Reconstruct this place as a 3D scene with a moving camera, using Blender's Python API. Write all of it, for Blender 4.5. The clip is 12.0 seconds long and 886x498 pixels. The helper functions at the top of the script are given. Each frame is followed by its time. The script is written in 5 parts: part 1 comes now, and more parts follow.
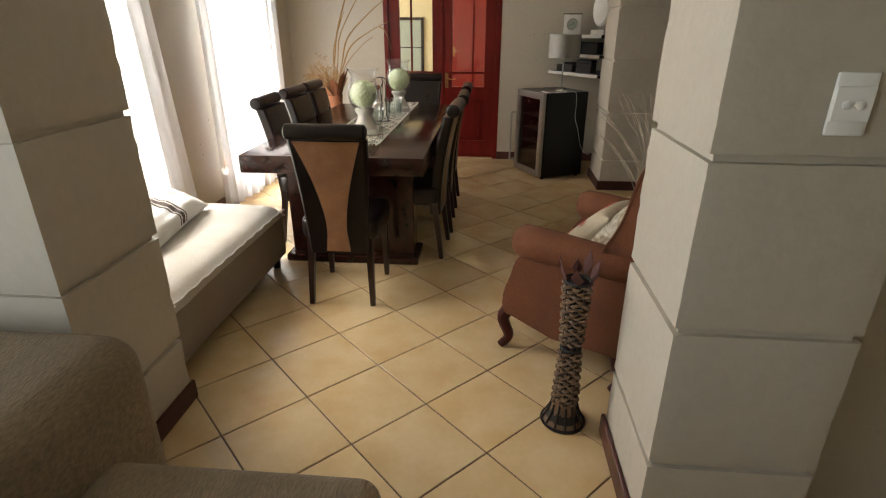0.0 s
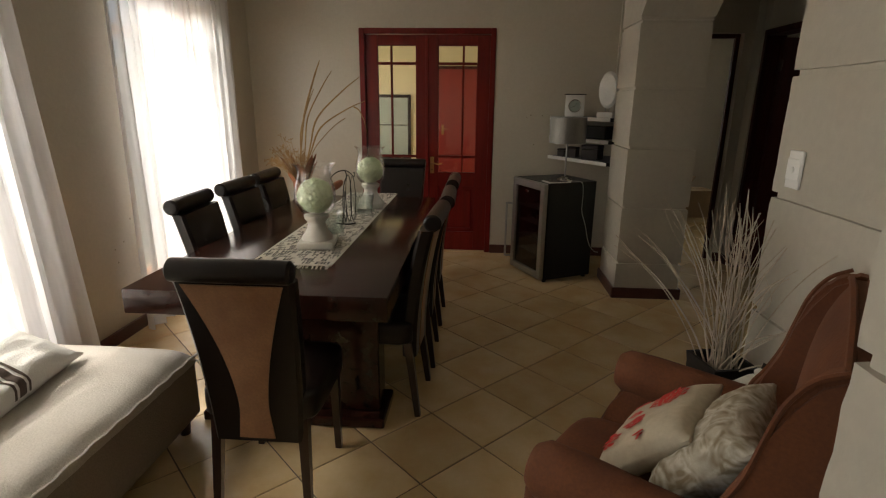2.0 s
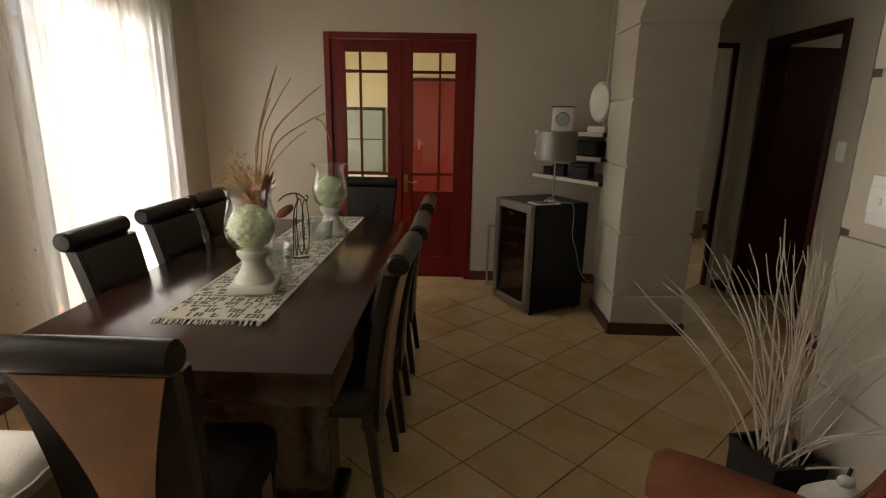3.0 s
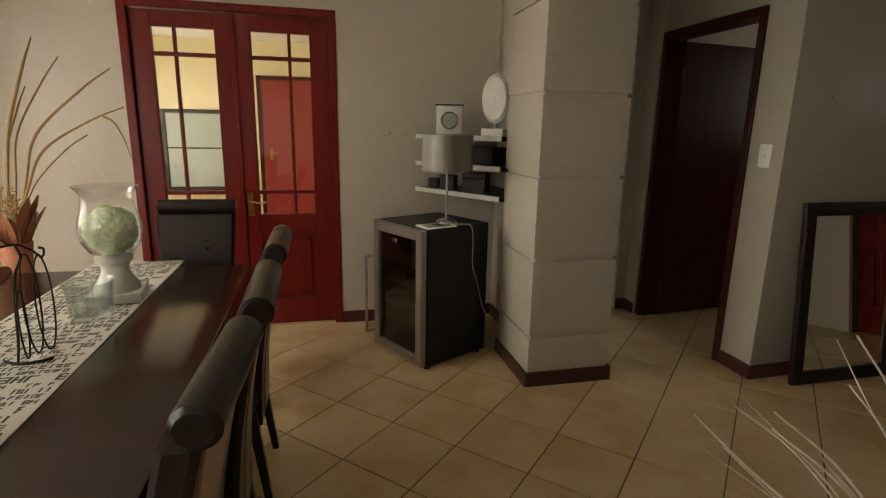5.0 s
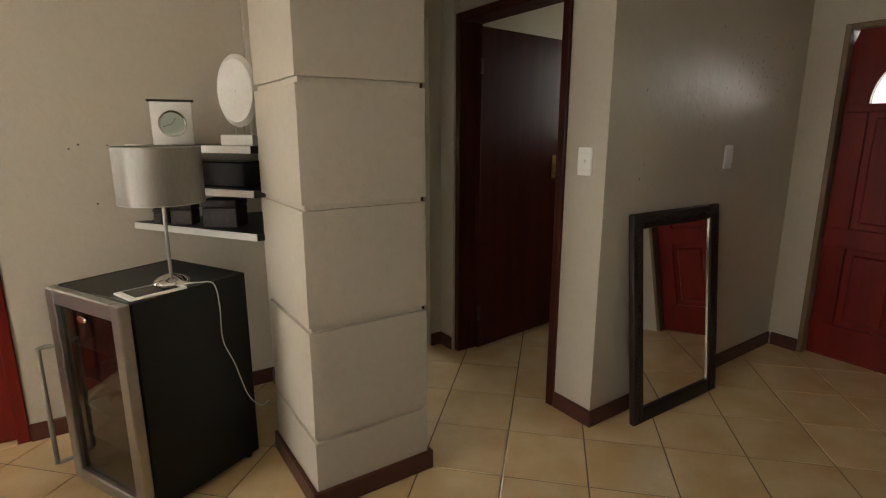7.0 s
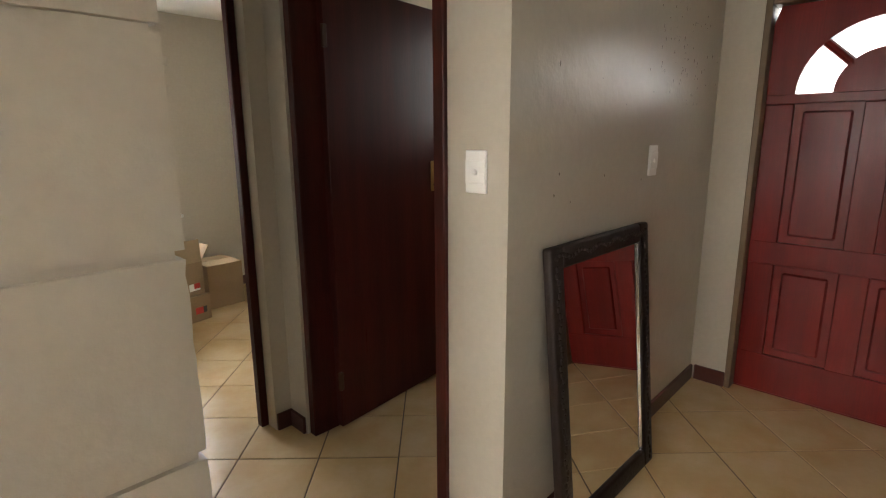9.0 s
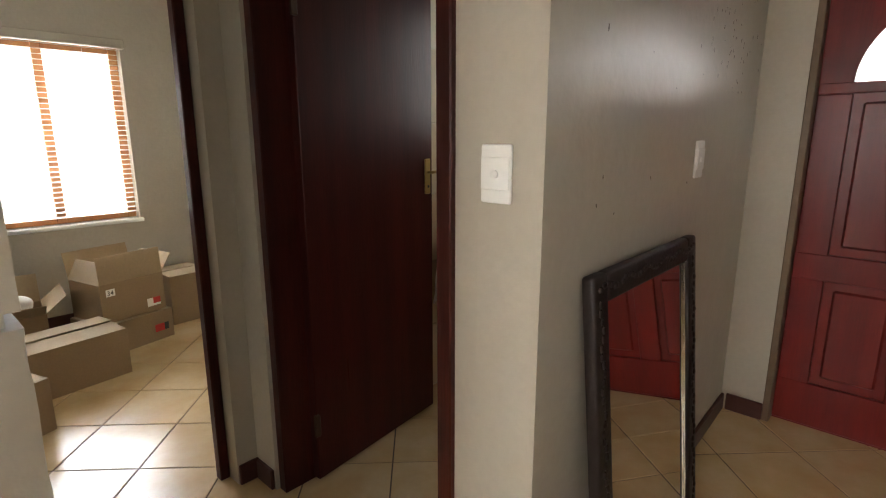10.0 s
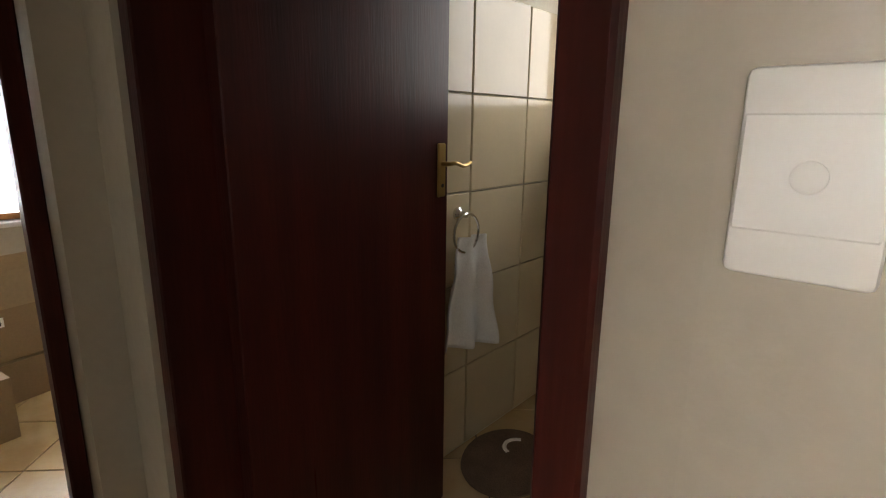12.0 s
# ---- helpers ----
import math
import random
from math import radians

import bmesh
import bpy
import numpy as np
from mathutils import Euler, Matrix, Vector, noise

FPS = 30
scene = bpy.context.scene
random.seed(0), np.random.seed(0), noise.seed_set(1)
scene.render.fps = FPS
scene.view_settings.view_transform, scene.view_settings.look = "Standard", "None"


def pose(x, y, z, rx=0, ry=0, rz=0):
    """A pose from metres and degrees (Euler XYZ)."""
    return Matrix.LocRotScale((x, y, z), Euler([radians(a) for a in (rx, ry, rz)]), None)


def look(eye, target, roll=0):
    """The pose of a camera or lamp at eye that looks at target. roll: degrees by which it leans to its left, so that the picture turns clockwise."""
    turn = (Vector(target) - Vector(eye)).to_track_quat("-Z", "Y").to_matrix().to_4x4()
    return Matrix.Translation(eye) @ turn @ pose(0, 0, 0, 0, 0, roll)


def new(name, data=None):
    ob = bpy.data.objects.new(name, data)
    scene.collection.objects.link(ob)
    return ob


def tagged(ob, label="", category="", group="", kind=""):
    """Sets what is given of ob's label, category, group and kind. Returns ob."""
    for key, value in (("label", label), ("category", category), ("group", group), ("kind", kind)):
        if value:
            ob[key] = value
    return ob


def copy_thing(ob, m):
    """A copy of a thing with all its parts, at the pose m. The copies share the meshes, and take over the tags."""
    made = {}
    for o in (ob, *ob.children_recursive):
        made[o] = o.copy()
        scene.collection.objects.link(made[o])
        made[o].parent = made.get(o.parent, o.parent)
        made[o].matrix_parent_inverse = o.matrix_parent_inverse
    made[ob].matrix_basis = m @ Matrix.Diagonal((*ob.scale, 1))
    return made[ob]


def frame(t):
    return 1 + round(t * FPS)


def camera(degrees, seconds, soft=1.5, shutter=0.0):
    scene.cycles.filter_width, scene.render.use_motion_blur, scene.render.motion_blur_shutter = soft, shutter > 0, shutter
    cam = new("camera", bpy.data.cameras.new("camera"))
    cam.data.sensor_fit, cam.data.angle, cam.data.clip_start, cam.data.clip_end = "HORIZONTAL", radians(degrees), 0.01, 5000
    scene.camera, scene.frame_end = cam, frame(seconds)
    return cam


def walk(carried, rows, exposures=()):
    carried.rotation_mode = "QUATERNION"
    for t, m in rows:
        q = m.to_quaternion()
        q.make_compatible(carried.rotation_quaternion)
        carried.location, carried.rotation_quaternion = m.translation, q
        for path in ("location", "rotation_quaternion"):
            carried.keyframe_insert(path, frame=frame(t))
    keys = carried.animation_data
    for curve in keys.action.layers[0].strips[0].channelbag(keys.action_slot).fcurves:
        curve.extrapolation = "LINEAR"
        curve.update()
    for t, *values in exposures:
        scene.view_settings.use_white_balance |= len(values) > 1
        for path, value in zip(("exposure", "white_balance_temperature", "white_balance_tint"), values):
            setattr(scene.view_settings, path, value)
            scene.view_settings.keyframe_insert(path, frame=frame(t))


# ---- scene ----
cam = camera(80.2, 12.0, soft=1.15)
PATH = [
    (0, (0.156, 0.018, 1.411), (0.002, 1.855, 0.633), 0.1),
    (0.5, (0.147, 0.247, 1.412), (0.0, 2.095, 0.661), 0.4),
    (1, (0.166, 0.489, 1.423), (0.017, 2.366, 0.747), 0.3),
    (1.5, (0.153, 0.737, 1.46), (0.01, 2.636, 0.848), 0.6),
    (2, (0.143, 0.973, 1.459), (0.014, 2.895, 0.92), 0.6),
    (2.5, (0.147, 1.235, 1.45), (0.039, 3.168, 0.948), 0.8),
    (4.5, (0.126, 2.196, 1.394), (0.425, 4.119, 0.932), 1.2),
    (5, (0.136, 2.426, 1.383), (0.583, 4.324, 0.937), 1.1),
    (5.5, (0.207, 2.631, 1.376), (0.822, 4.484, 0.94), 1.0),
    (6, (0.341, 2.86, 1.395), (1.123, 4.648, 0.958), 0.6),
    (6.5, (0.491, 3.052, 1.398), (1.418, 4.771, 0.962), 0.3),
    (7, (0.65, 3.22, 1.4), (1.726, 4.849, 0.966), 0.0),
    (7.5, (0.835, 3.39, 1.4), (2.027, 4.937, 0.97), -0.2),
    (9.5, (1.471, 4.022, 1.362), (2.898, 5.358, 0.94), -0.3),
    (10, (1.604, 4.193, 1.354), (3.04, 5.517, 0.927), -0.1),
    (10.5, (1.724, 4.355, 1.347), (3.168, 5.668, 0.911), 0.2),
    (11, (1.873, 4.512, 1.335), (3.326, 5.813, 0.894), 0.4),
    (11.5, (2.023, 4.669, 1.315), (3.483, 5.958, 0.862), 0.4),
    (12, (2.142, 4.836, 1.297), (3.611, 6.114, 0.838), 0.7),
]
EXPOSURES = [(0.0, 0.88, 6250, 10), (0.5, 0.62, 6250, 10), (1.0, 0.36, 6300, 10), (1.5, 0.07, 6400, 10), (2.0, -0.10, 6500, 10), (2.5, -0.03, 6600, 10), (4.5, 0.47, 6700, 10), (5.5, 0.9, 6700, 10),
             (6.5, 1.2, 6600, 10), (7.5, 1.56, 6350, 10), (9.5, 2.18, 6200, 12), (10.5, 1.98, 6150, 12), (11.5, 1.87, 6150, 12), (12.0, 1.83, 6300, 13)]
walk(cam, [(t, look(eye, target, roll)) for t, eye, target, roll in PATH], EXPOSURES)

# ---------- light ----------
world = bpy.data.worlds.new("sky")
scene.world = world
world.use_nodes = True
wn = world.node_tree
sky = wn.nodes.new("ShaderNodeTexSky")
sky.sky_type, sky.sun_disc = "NISHITA", False
sky.sun_elevation, sky.sun_rotation = radians(60), radians(-80)
wn.nodes["Background"].inputs["Strength"].default_value = 0.12
wn.links.new(sky.outputs[0], wn.nodes["Background"].inputs["Color"])
sun = new("sun", bpy.data.lights.new("sun", "SUN"))
sun.data.energy, sun.data.angle, sun.data.color = 5.0, radians(0.5), (1.0, 0.95, 0.86)
sun.matrix_world = look((-4.6, 1.7, 8.0), (0.0, 2.5, 0.0))


def daylight(name, eye, target, w, h, power, color=(1.0, 0.945, 0.835)):
    """The sky's light that falls in at one opening."""
    lamp = new(name, bpy.data.lights.new(name, "AREA"))
    lamp.data.shape, lamp.data.size, lamp.data.size_y = "RECTANGLE", w, h
    lamp.data.energy, lamp.data.color = power, color
    lamp.matrix_world = look(eye, target)
    return lamp


WIN_X = -2.05          # inner face of the window wall
daylight("daylight_window_near", (-2.50, 2.5, 1.25), (0, 2.5, 0.95), 2.1, 2.7, 50)
daylight("skylight_near", (-3.5, 2.5, 2.95), (-1.0, 2.5, 0.2), 2.1, 2.0, 385)
daylight("daylight_window_far", (-2.50, 4.7, 1.25), (0, 4.7, 0.95), 2.1, 2.7, 46)
daylight("skylight_far", (-3.5, 4.7, 2.95), (-1.0, 4.7, 0.2), 2.1, 2.0, 385)
daylight("daylight_store_room", (2.4, 9.1, 1.4), (2.4, 6, 1.2), 1.6, 1.6, 50, (0.92, 0.96, 1.0))
daylight("daylight_fanlight", (4.85, 4.15, 1.75), (0, 4.15, 1.6), 0.9, 0.6, 1.0, (0.96, 0.97, 0.92))
daylight("daylight_kitchen", (-2.9, 8.6, 1.5), (0, 8.6, 1.2), 1.6, 1.6, 42, (1.0, 0.95, 0.82))
# added fill for lounge and piers, through an unseen, assumed opening
daylight("daylight_lounge", (-2.5, -0.5, 1.3), (0.2, -0.3, 0.9), 2.4, 2.1, 26, (0.91, 0.97, 0.97))
daylight("daylight_bath", (4.72, 5.5, 1.75), (3.0, 5.6, 1.2), 0.8, 0.8, 0.42)

# ---------- materials ----------


def mat(name, color, rough=0.6, metallic=0.0, big=0.0, fine=0.0, bump=0.0, big_scale=3.0, fine_scale=60.0,
        stretch=(1, 1, 1), tint=None, coat=0.0, sheen=0.0, spec=0.5, pieces=0.0, rough_var=0.0, relief=0.0, detail=4):
    """Painted, woven, wooden or ceramic surface: colour that varies at two scales, fine relief."""
    m = bpy.data.materials.new(name)
    m.use_nodes = True
    nt = m.node_tree
    b = nt.nodes["Principled BSDF"]
    b.inputs["Roughness"].default_value, b.inputs["Metallic"].default_value = rough, metallic
    b.inputs["Coat Weight"].default_value, b.inputs["Sheen Weight"].default_value = coat, sheen
    b.inputs["Coat Roughness"].default_value = 0.12
    b.inputs["Specular IOR Level"].default_value = spec
    co = nt.nodes.new("ShaderNodeTexCoord")
    mp = nt.nodes.new("ShaderNodeMapping")
    mp.inputs["Scale"].default_value = stretch
    nt.links.new(co.outputs["Object"], mp.inputs["Vector"])
    n1, n2 = nt.nodes.new("ShaderNodeTexNoise"), nt.nodes.new("ShaderNodeTexNoise")
    for n, s, d in ((n1, big_scale, detail), (n2, fine_scale, 3)):
        n.inputs["Scale"].default_value, n.inputs["Detail"].default_value = s, d
    info = nt.nodes.new("ShaderNodeObjectInfo")
    off = nt.nodes.new("ShaderNodeVectorMath")
    off.operation = "MULTIPLY_ADD"
    off.inputs[1].default_value = (37.0, 37.0, 37.0)
    nt.links.new(info.outputs["Random"], off.inputs[0])
    nt.links.new(mp.outputs[0], off.inputs[2])
    nt.links.new(off.outputs[0], n1.inputs["Vector"])
    nt.links.new(mp.outputs[0], n2.inputs["Vector"])
    tint = tint or tuple(c * 0.55 for c in color)
    ramp = nt.nodes.new("ShaderNodeMapRange")
    ramp.inputs["From Min"].default_value, ramp.inputs["From Max"].default_value = 0.35, 0.68
    ramp.inputs["To Max"].default_value = big
    nt.links.new(n1.outputs["Fac"], ramp.inputs["Value"])
    mix = nt.nodes.new("ShaderNodeMix")
    mix.data_type = "RGBA"
    mix.inputs["A"].default_value, mix.inputs["B"].default_value = (*color, 1), (*tint, 1)
    nt.links.new(ramp.outputs[0], mix.inputs["Factor"])
    ramp2 = nt.nodes.new("ShaderNodeMapRange")
    ramp2.inputs["From Min"].default_value, ramp2.inputs["From Max"].default_value = 0.3, 0.7
    ramp2.inputs["To Max"].default_value = fine
    nt.links.new(n2.outputs["Fac"], ramp2.inputs["Value"])
    mix2 = nt.nodes.new("ShaderNodeMix")
    mix2.data_type = "RGBA"
    mix2.inputs["B"].default_value = (*(c * 0.7 for c in tint), 1)
    nt.links.new(mix.outputs["Result"], mix2.inputs["A"])
    nt.links.new(ramp2.outputs[0], mix2.inputs["Factor"])
    last = mix2.outputs["Result"]
    if pieces:
        hsv = nt.nodes.new("ShaderNodeHueSaturation")
        r3 = nt.nodes.new("ShaderNodeMapRange")
        r3.inputs["To Min"].default_value, r3.inputs["To Max"].default_value = 1 - pieces, 1 + pieces
        nt.links.new(info.outputs["Random"], r3.inputs["Value"])
        nt.links.new(r3.outputs[0], hsv.inputs["Value"])
        nt.links.new(last, hsv.inputs["Color"])
        last = hsv.outputs["Color"]
    nt.links.new(last, b.inputs["Base Color"])
    if rough_var:
        r4 = nt.nodes.new("ShaderNodeMapRange")
        r4.inputs["To Min"].default_value, r4.inputs["To Max"].default_value = rough - rough_var, rough + rough_var
        nt.links.new(n1.outputs["Fac"], r4.inputs["Value"])
        nt.links.new(r4.outputs[0], b.inputs["Roughness"])
    if bump:
        bp = nt.nodes.new("ShaderNodeBump")
        bp.inputs["Strength"].default_value, bp.inputs["Distance"].default_value = bump, 0.004
        nt.links.new(n2.outputs["Fac"], bp.inputs["Height"])
        if relief:
            n3, b3 = nt.nodes.new("ShaderNodeTexNoise"), nt.nodes.new("ShaderNodeBump")
            n3.inputs["Scale"].default_value, n3.inputs["Detail"].default_value = 9.0, 5
            b3.inputs["Strength"].default_value, b3.inputs["Distance"].default_value = relief, 0.012
            nt.links.new(mp.outputs[0], n3.inputs["Vector"])
            nt.links.new(n3.outputs["Fac"], b3.inputs["Height"])
            nt.links.new(b3.outputs[0], bp.inputs["Normal"])
        nt.links.new(bp.outputs[0], b.inputs["Normal"])
    return m


def glass(name, color=(1, 1, 1), clear=0.9, rough=0.0, shine=0.055):
    """Thin clear glass: a pane that lets light pass straight and shines."""
    m = bpy.data.materials.new(name)
    m.use_nodes = True
    nt = m.node_tree
    nt.nodes.remove(nt.nodes["Principled BSDF"])
    tr, gl, mx, fr, pw, ad = (nt.nodes.new("ShaderNode" + k) for k in ("BsdfTransparent", "BsdfGlossy", "MixShader", "LayerWeight", "Math", "Math"))
    tr.inputs[0].default_value = (*(c * clear for c in color), 1)
    gl.inputs["Roughness"].default_value = rough
    pw.operation, ad.operation = "POWER", "MULTIPLY_ADD"
    pw.inputs[1].default_value = 3.5
    ad.inputs[1].default_value, ad.inputs[2].default_value = 0.80, shine
    nt.links.new(fr.outputs["Facing"], pw.inputs[0])
    nt.links.new(pw.outputs[0], ad.inputs[0])
    nt.links.new(ad.outputs[0], mx.inputs[0])
    nt.links.new(tr.outputs[0], mx.inputs[1])
    nt.links.new(gl.outputs[0], mx.inputs[2])
    nt.links.new(mx.outputs[0], nt.nodes["Material Output"].inputs[0])
    return m


def sheer(name, color, clear):
    """Thin woven voile that glows with the light behind it."""
    m = bpy.data.materials.new(name)
    m.use_nodes = True
    nt = m.node_tree
    nt.nodes.remove(nt.nodes["Principled BSDF"])
    tr, tl, df, m1, m2 = (nt.nodes.new("ShaderNode" + k) for k in ("BsdfTransparent", "BsdfTranslucent", "BsdfDiffuse", "MixShader", "MixShader"))
    no = nt.nodes.new("ShaderNodeTexNoise")
    no.inputs["Scale"].default_value = 9
    rm = nt.nodes.new("ShaderNodeMapRange")
    rm.inputs["To Min"].default_value, rm.inputs["To Max"].default_value = clear - 0.08, clear + 0.08
    nt.links.new(no.outputs["Fac"], rm.inputs["Value"])
    for n in (tl, df):
        n.inputs[0].default_value = (*color, 1)
    m1.inputs[0].default_value = 0.45
    nt.links.new(tl.outputs[0], m1.inputs[1])
    nt.links.new(df.outputs[0], m1.inputs[2])
    nt.links.new(rm.outputs[0], m2.inputs[0])
    nt.links.new(m1.outputs[0], m2.inputs[1])
    nt.links.new(tr.outputs[0], m2.inputs[2])
    nt.links.new(m2.outputs[0], nt.nodes["Material Output"].inputs[0])
    return m


PAINT = mat("wall_paint", (0.50, 0.45, 0.365), 0.32, relief=0.34, big=0.25, fine=0.12, bump=0.22, big_scale=1.3, fine_scale=45, tint=(0.43, 0.38, 0.285))
PLASTER = mat("pier_plaster", (0.51, 0.46, 0.375), 0.55, big=0.3, fine=0.15, bump=0.5, big_scale=2.0, fine_scale=30, tint=(0.44, 0.39, 0.31), relief=0.35)
CEIL = mat("ceiling_paint", (0.78, 0.76, 0.71), 0.8, big=0.2, fine=0.05, bump=0.1, tint=(0.7, 0.68, 0.62))
YELLOW = mat("yellow_paint", (0.74, 0.64, 0.38), 0.6, big=0.25, fine=0.05, bump=0.15, tint=(0.68, 0.58, 0.33))
TILE = mat("floor_tile", (0.67, 0.51, 0.295), 0.25, big=0.75, fine=0.10, bump=0.04, detail=3.0, big_scale=4.5, fine_scale=40, tint=(0.55, 0.365, 0.16), pieces=0.06, rough_var=0.03)
GROUT = mat("grout", (0.15, 0.11, 0.075), 0.9, big=0.4, fine=0.3, bump=0.4, fine_scale=120)
BATHTILE = mat("bath_tile", (0.68, 0.57, 0.37), 0.15, big=0.4, fine=0.05, big_scale=5, tint=(0.58, 0.49, 0.33), pieces=0.04)
CHERRY = mat("cherry_wood", (0.165, 0.011, 0.008), 0.32, spec=0.25, big=0.7, fine=0.25, bump=0.08, big_scale=2.2, fine_scale=25, stretch=(6, 6, 0.5), tint=(0.085, 0.006, 0.005), coat=0.08, rough_var=0.08)
# lighter red than CHERRY: the kitchen's stronger light is put into the colour
LITRED = mat("lit_red_wood", (0.30, 0.028, 0.020), 0.4, big=0.6, fine=0.25, bump=0.08, big_scale=2.0, fine_scale=25, stretch=(6, 6, 0.5), tint=(0.21, 0.018, 0.014))
# the same red stain as CHERRY, darkened: the passage's shade is in the colour
SHADEDRED = mat("shaded_red_wood", (0.080, 0.015, 0.010), 0.31, big=0.85, fine=0.4, bump=0.14, big_scale=2.0, fine_scale=22, stretch=(7, 7, 0.45), tint=(0.038, 0.008, 0.006), spec=0.19, rough_var=0.08)
SKIRT = mat("skirting_wood", (0.085, 0.022, 0.016), 0.4, big=0.6, fine=0.3, bump=0.1, stretch=(3, 3, 8), tint=(0.05, 0.012, 0.009), coat=0.15)
WENGE = mat("dark_table_wood", (0.038, 0.012, 0.008), 0.17, big=0.6, fine=0.3, bump=0.03, big_scale=2, fine_scale=30, stretch=(8, 0.6, 8), tint=(0.018, 0.007, 0.005), coat=0.12, spec=0.42)
LEGWOOD = mat("chair_leg_wood", (0.035, 0.014, 0.010), 0.35, big=0.5, fine=0.3, stretch=(6, 6, 0.8), coat=0.2)
LEATHER = mat("black_leather", (0.013, 0.008, 0.007), 0.30, big=0.4, fine=0.3, bump=0.22, big_scale=6, fine_scale=160, spec=0.36, rough_var=0.06)
SUEDE = mat("tan_suede", (0.34, 0.165, 0.066), 0.85, big=0.6, fine=0.3, bump=0.2, big_scale=9, fine_scale=120, tint=(0.20, 0.088, 0.036), sheen=0.3)
VELVET = mat("rust_velvet", (0.165, 0.050, 0.013), 0.85, big=0.65, fine=0.35, bump=0.35, big_scale=7, fine_scale=110, tint=(0.095, 0.029, 0.011), sheen=0.0)
CHENILLE = mat("taupe_chenille", (0.30, 0.22, 0.13), 0.85, big=0.5, fine=0.7, bump=1.0, big_scale=5, fine_scale=70, stretch=(3.2, 0.8, 1.2), tint=(0.19, 0.145, 0.09), sheen=0.1)
LINEN = mat("linen_cover", (0.60, 0.56, 0.50), 0.9, big=0.4, fine=0.3, bump=0.5, big_scale=4, fine_scale=140, tint=(0.50, 0.45, 0.38))
TAUPELINEN = mat("taupe_linen", (0.33, 0.275, 0.215), 0.9, big=0.4, fine=0.3, bump=0.5, big_scale=4, fine_scale=140, tint=(0.26, 0.21, 0.16))
WHITECLOTH = mat("white_cotton", (0.82, 0.80, 0.76), 0.9, big=0.3, fine=0.2, bump=0.5, fine_scale=150, tint=(0.62, 0.59, 0.52))
BROWNCLOTH = mat("brown_stripe", (0.10, 0.07, 0.055), 0.9, fine=0.3, bump=0.4, fine_scale=150)
SHEER = sheer("sheer_voile", (0.86, 0.86, 0.88), 0.36)
STEEL = mat("brushed_steel", (0.42, 0.41, 0.39), 0.36, 1.0, big=0.2, fine=0.2, stretch=(1, 1, 14), fine_scale=40)
SILVER = mat("silver_shade", (0.24, 0.225, 0.20), 0.45, 0.75, big=0.2, fine=0.25, bump=0.1, stretch=(1, 1, 0.2), fine_scale=130)
EDGE = mat("satin_aluminium", (0.72, 0.71, 0.67), 0.35, 0.3, big=0.3, fine=0.1, bump=0.2, big_scale=14, tint=(0.55, 0.54, 0.50))
CHROME = mat("chrome", (0.7, 0.69, 0.67), 0.12, 1.0)
BRONZE = mat("dark_bronze", (0.10, 0.065, 0.045), 0.45, 0.8, big=0.4, fine=0.3)
BRASS = mat("brass", (0.55, 0.38, 0.14), 0.28, 1.0, big=0.3)
BLACKPLASTIC = mat("black_enamel", (0.010, 0.010, 0.010), 0.36, spec=0.28, big=0.3, fine=0.2, bump=0.1, fine_scale=200)
DARKFRAME = mat("dark_carved_wood", (0.020, 0.012, 0.010), 0.45, spec=0.25, big=0.5, fine=0.4, bump=0.5, fine_scale=50, tint=(0.032, 0.021, 0.017))
WHITEPLASTIC = mat("white_plastic", (0.88, 0.87, 0.83), 0.32, big=0.15, fine=0.05, tint=(0.82, 0.80, 0.75))
CERAMIC = mat("white_ceramic", (0.66, 0.64, 0.58), 0.45, big=0.35, fine=0.15, bump=0.2, big_scale=9, tint=(0.52, 0.49, 0.42))
BLACKPOT = mat("black_pot", (0.014, 0.012, 0.012), 0.5, big=0.4, fine=0.3, bump=0.2)
TERRACOTTA = mat("terracotta", (0.30, 0.115, 0.052), 0.7, big=0.5, fine=0.3, bump=0.3, big_scale=8)
DRYSTRAW = mat("dry_straw", (0.40, 0.25, 0.095), 0.8, big=0.6, fine=0.3, big_scale=8, tint=(0.20, 0.11, 0.045))
TWIG = mat("pale_twig", (0.60, 0.52, 0.41), 0.8, big=0.6, fine=0.3, big_scale=10, tint=(0.30, 0.23, 0.16))
WICKER = mat("woven_wicker", (0.24, 0.145, 0.075), 0.38, big=0.9, fine=0.4, bump=0.4, big_scale=28, fine_scale=150, tint=(0.12, 0.07, 0.038), spec=0.6)
IRON = mat("black_wire", (0.02, 0.017, 0.015), 0.45, 0.4, fine=0.3)
PETAL = mat("pale_green_petals", (0.86, 0.93, 0.68), 0.75, big=0.7, fine=0.05, big_scale=12, tint=(0.70, 0.84, 0.48), sheen=0.3)
CARD = mat("cardboard", (0.30, 0.205, 0.115), 0.85, big=0.35, fine=0.2, bump=0.15, big_scale=4, fine_scale=90, tint=(0.24, 0.16, 0.085))
CARDIN = mat("cardboard_inside", (0.37, 0.27, 0.16), 0.85, big=0.3, fine=0.2, tint=(0.30, 0.21, 0.12))
PINE = mat("orange_pine", (0.42, 0.17, 0.045), 0.45, big=0.5, fine=0.3, stretch=(8, 8, 0.7), tint=(0.28, 0.10, 0.03))
INK = mat("ink_print", (0.05, 0.045, 0.04), 0.8)
REDPRINT = mat("red_print", (0.55, 0.035, 0.025), 0.7, big=0.4, big_scale=20)
RUNNER = mat("runner_cloth", (0.60, 0.56, 0.47), 0.9, big=0.3, fine=0.3, bump=0.5, fine_scale=160, tint=(0.5, 0.45, 0.36))
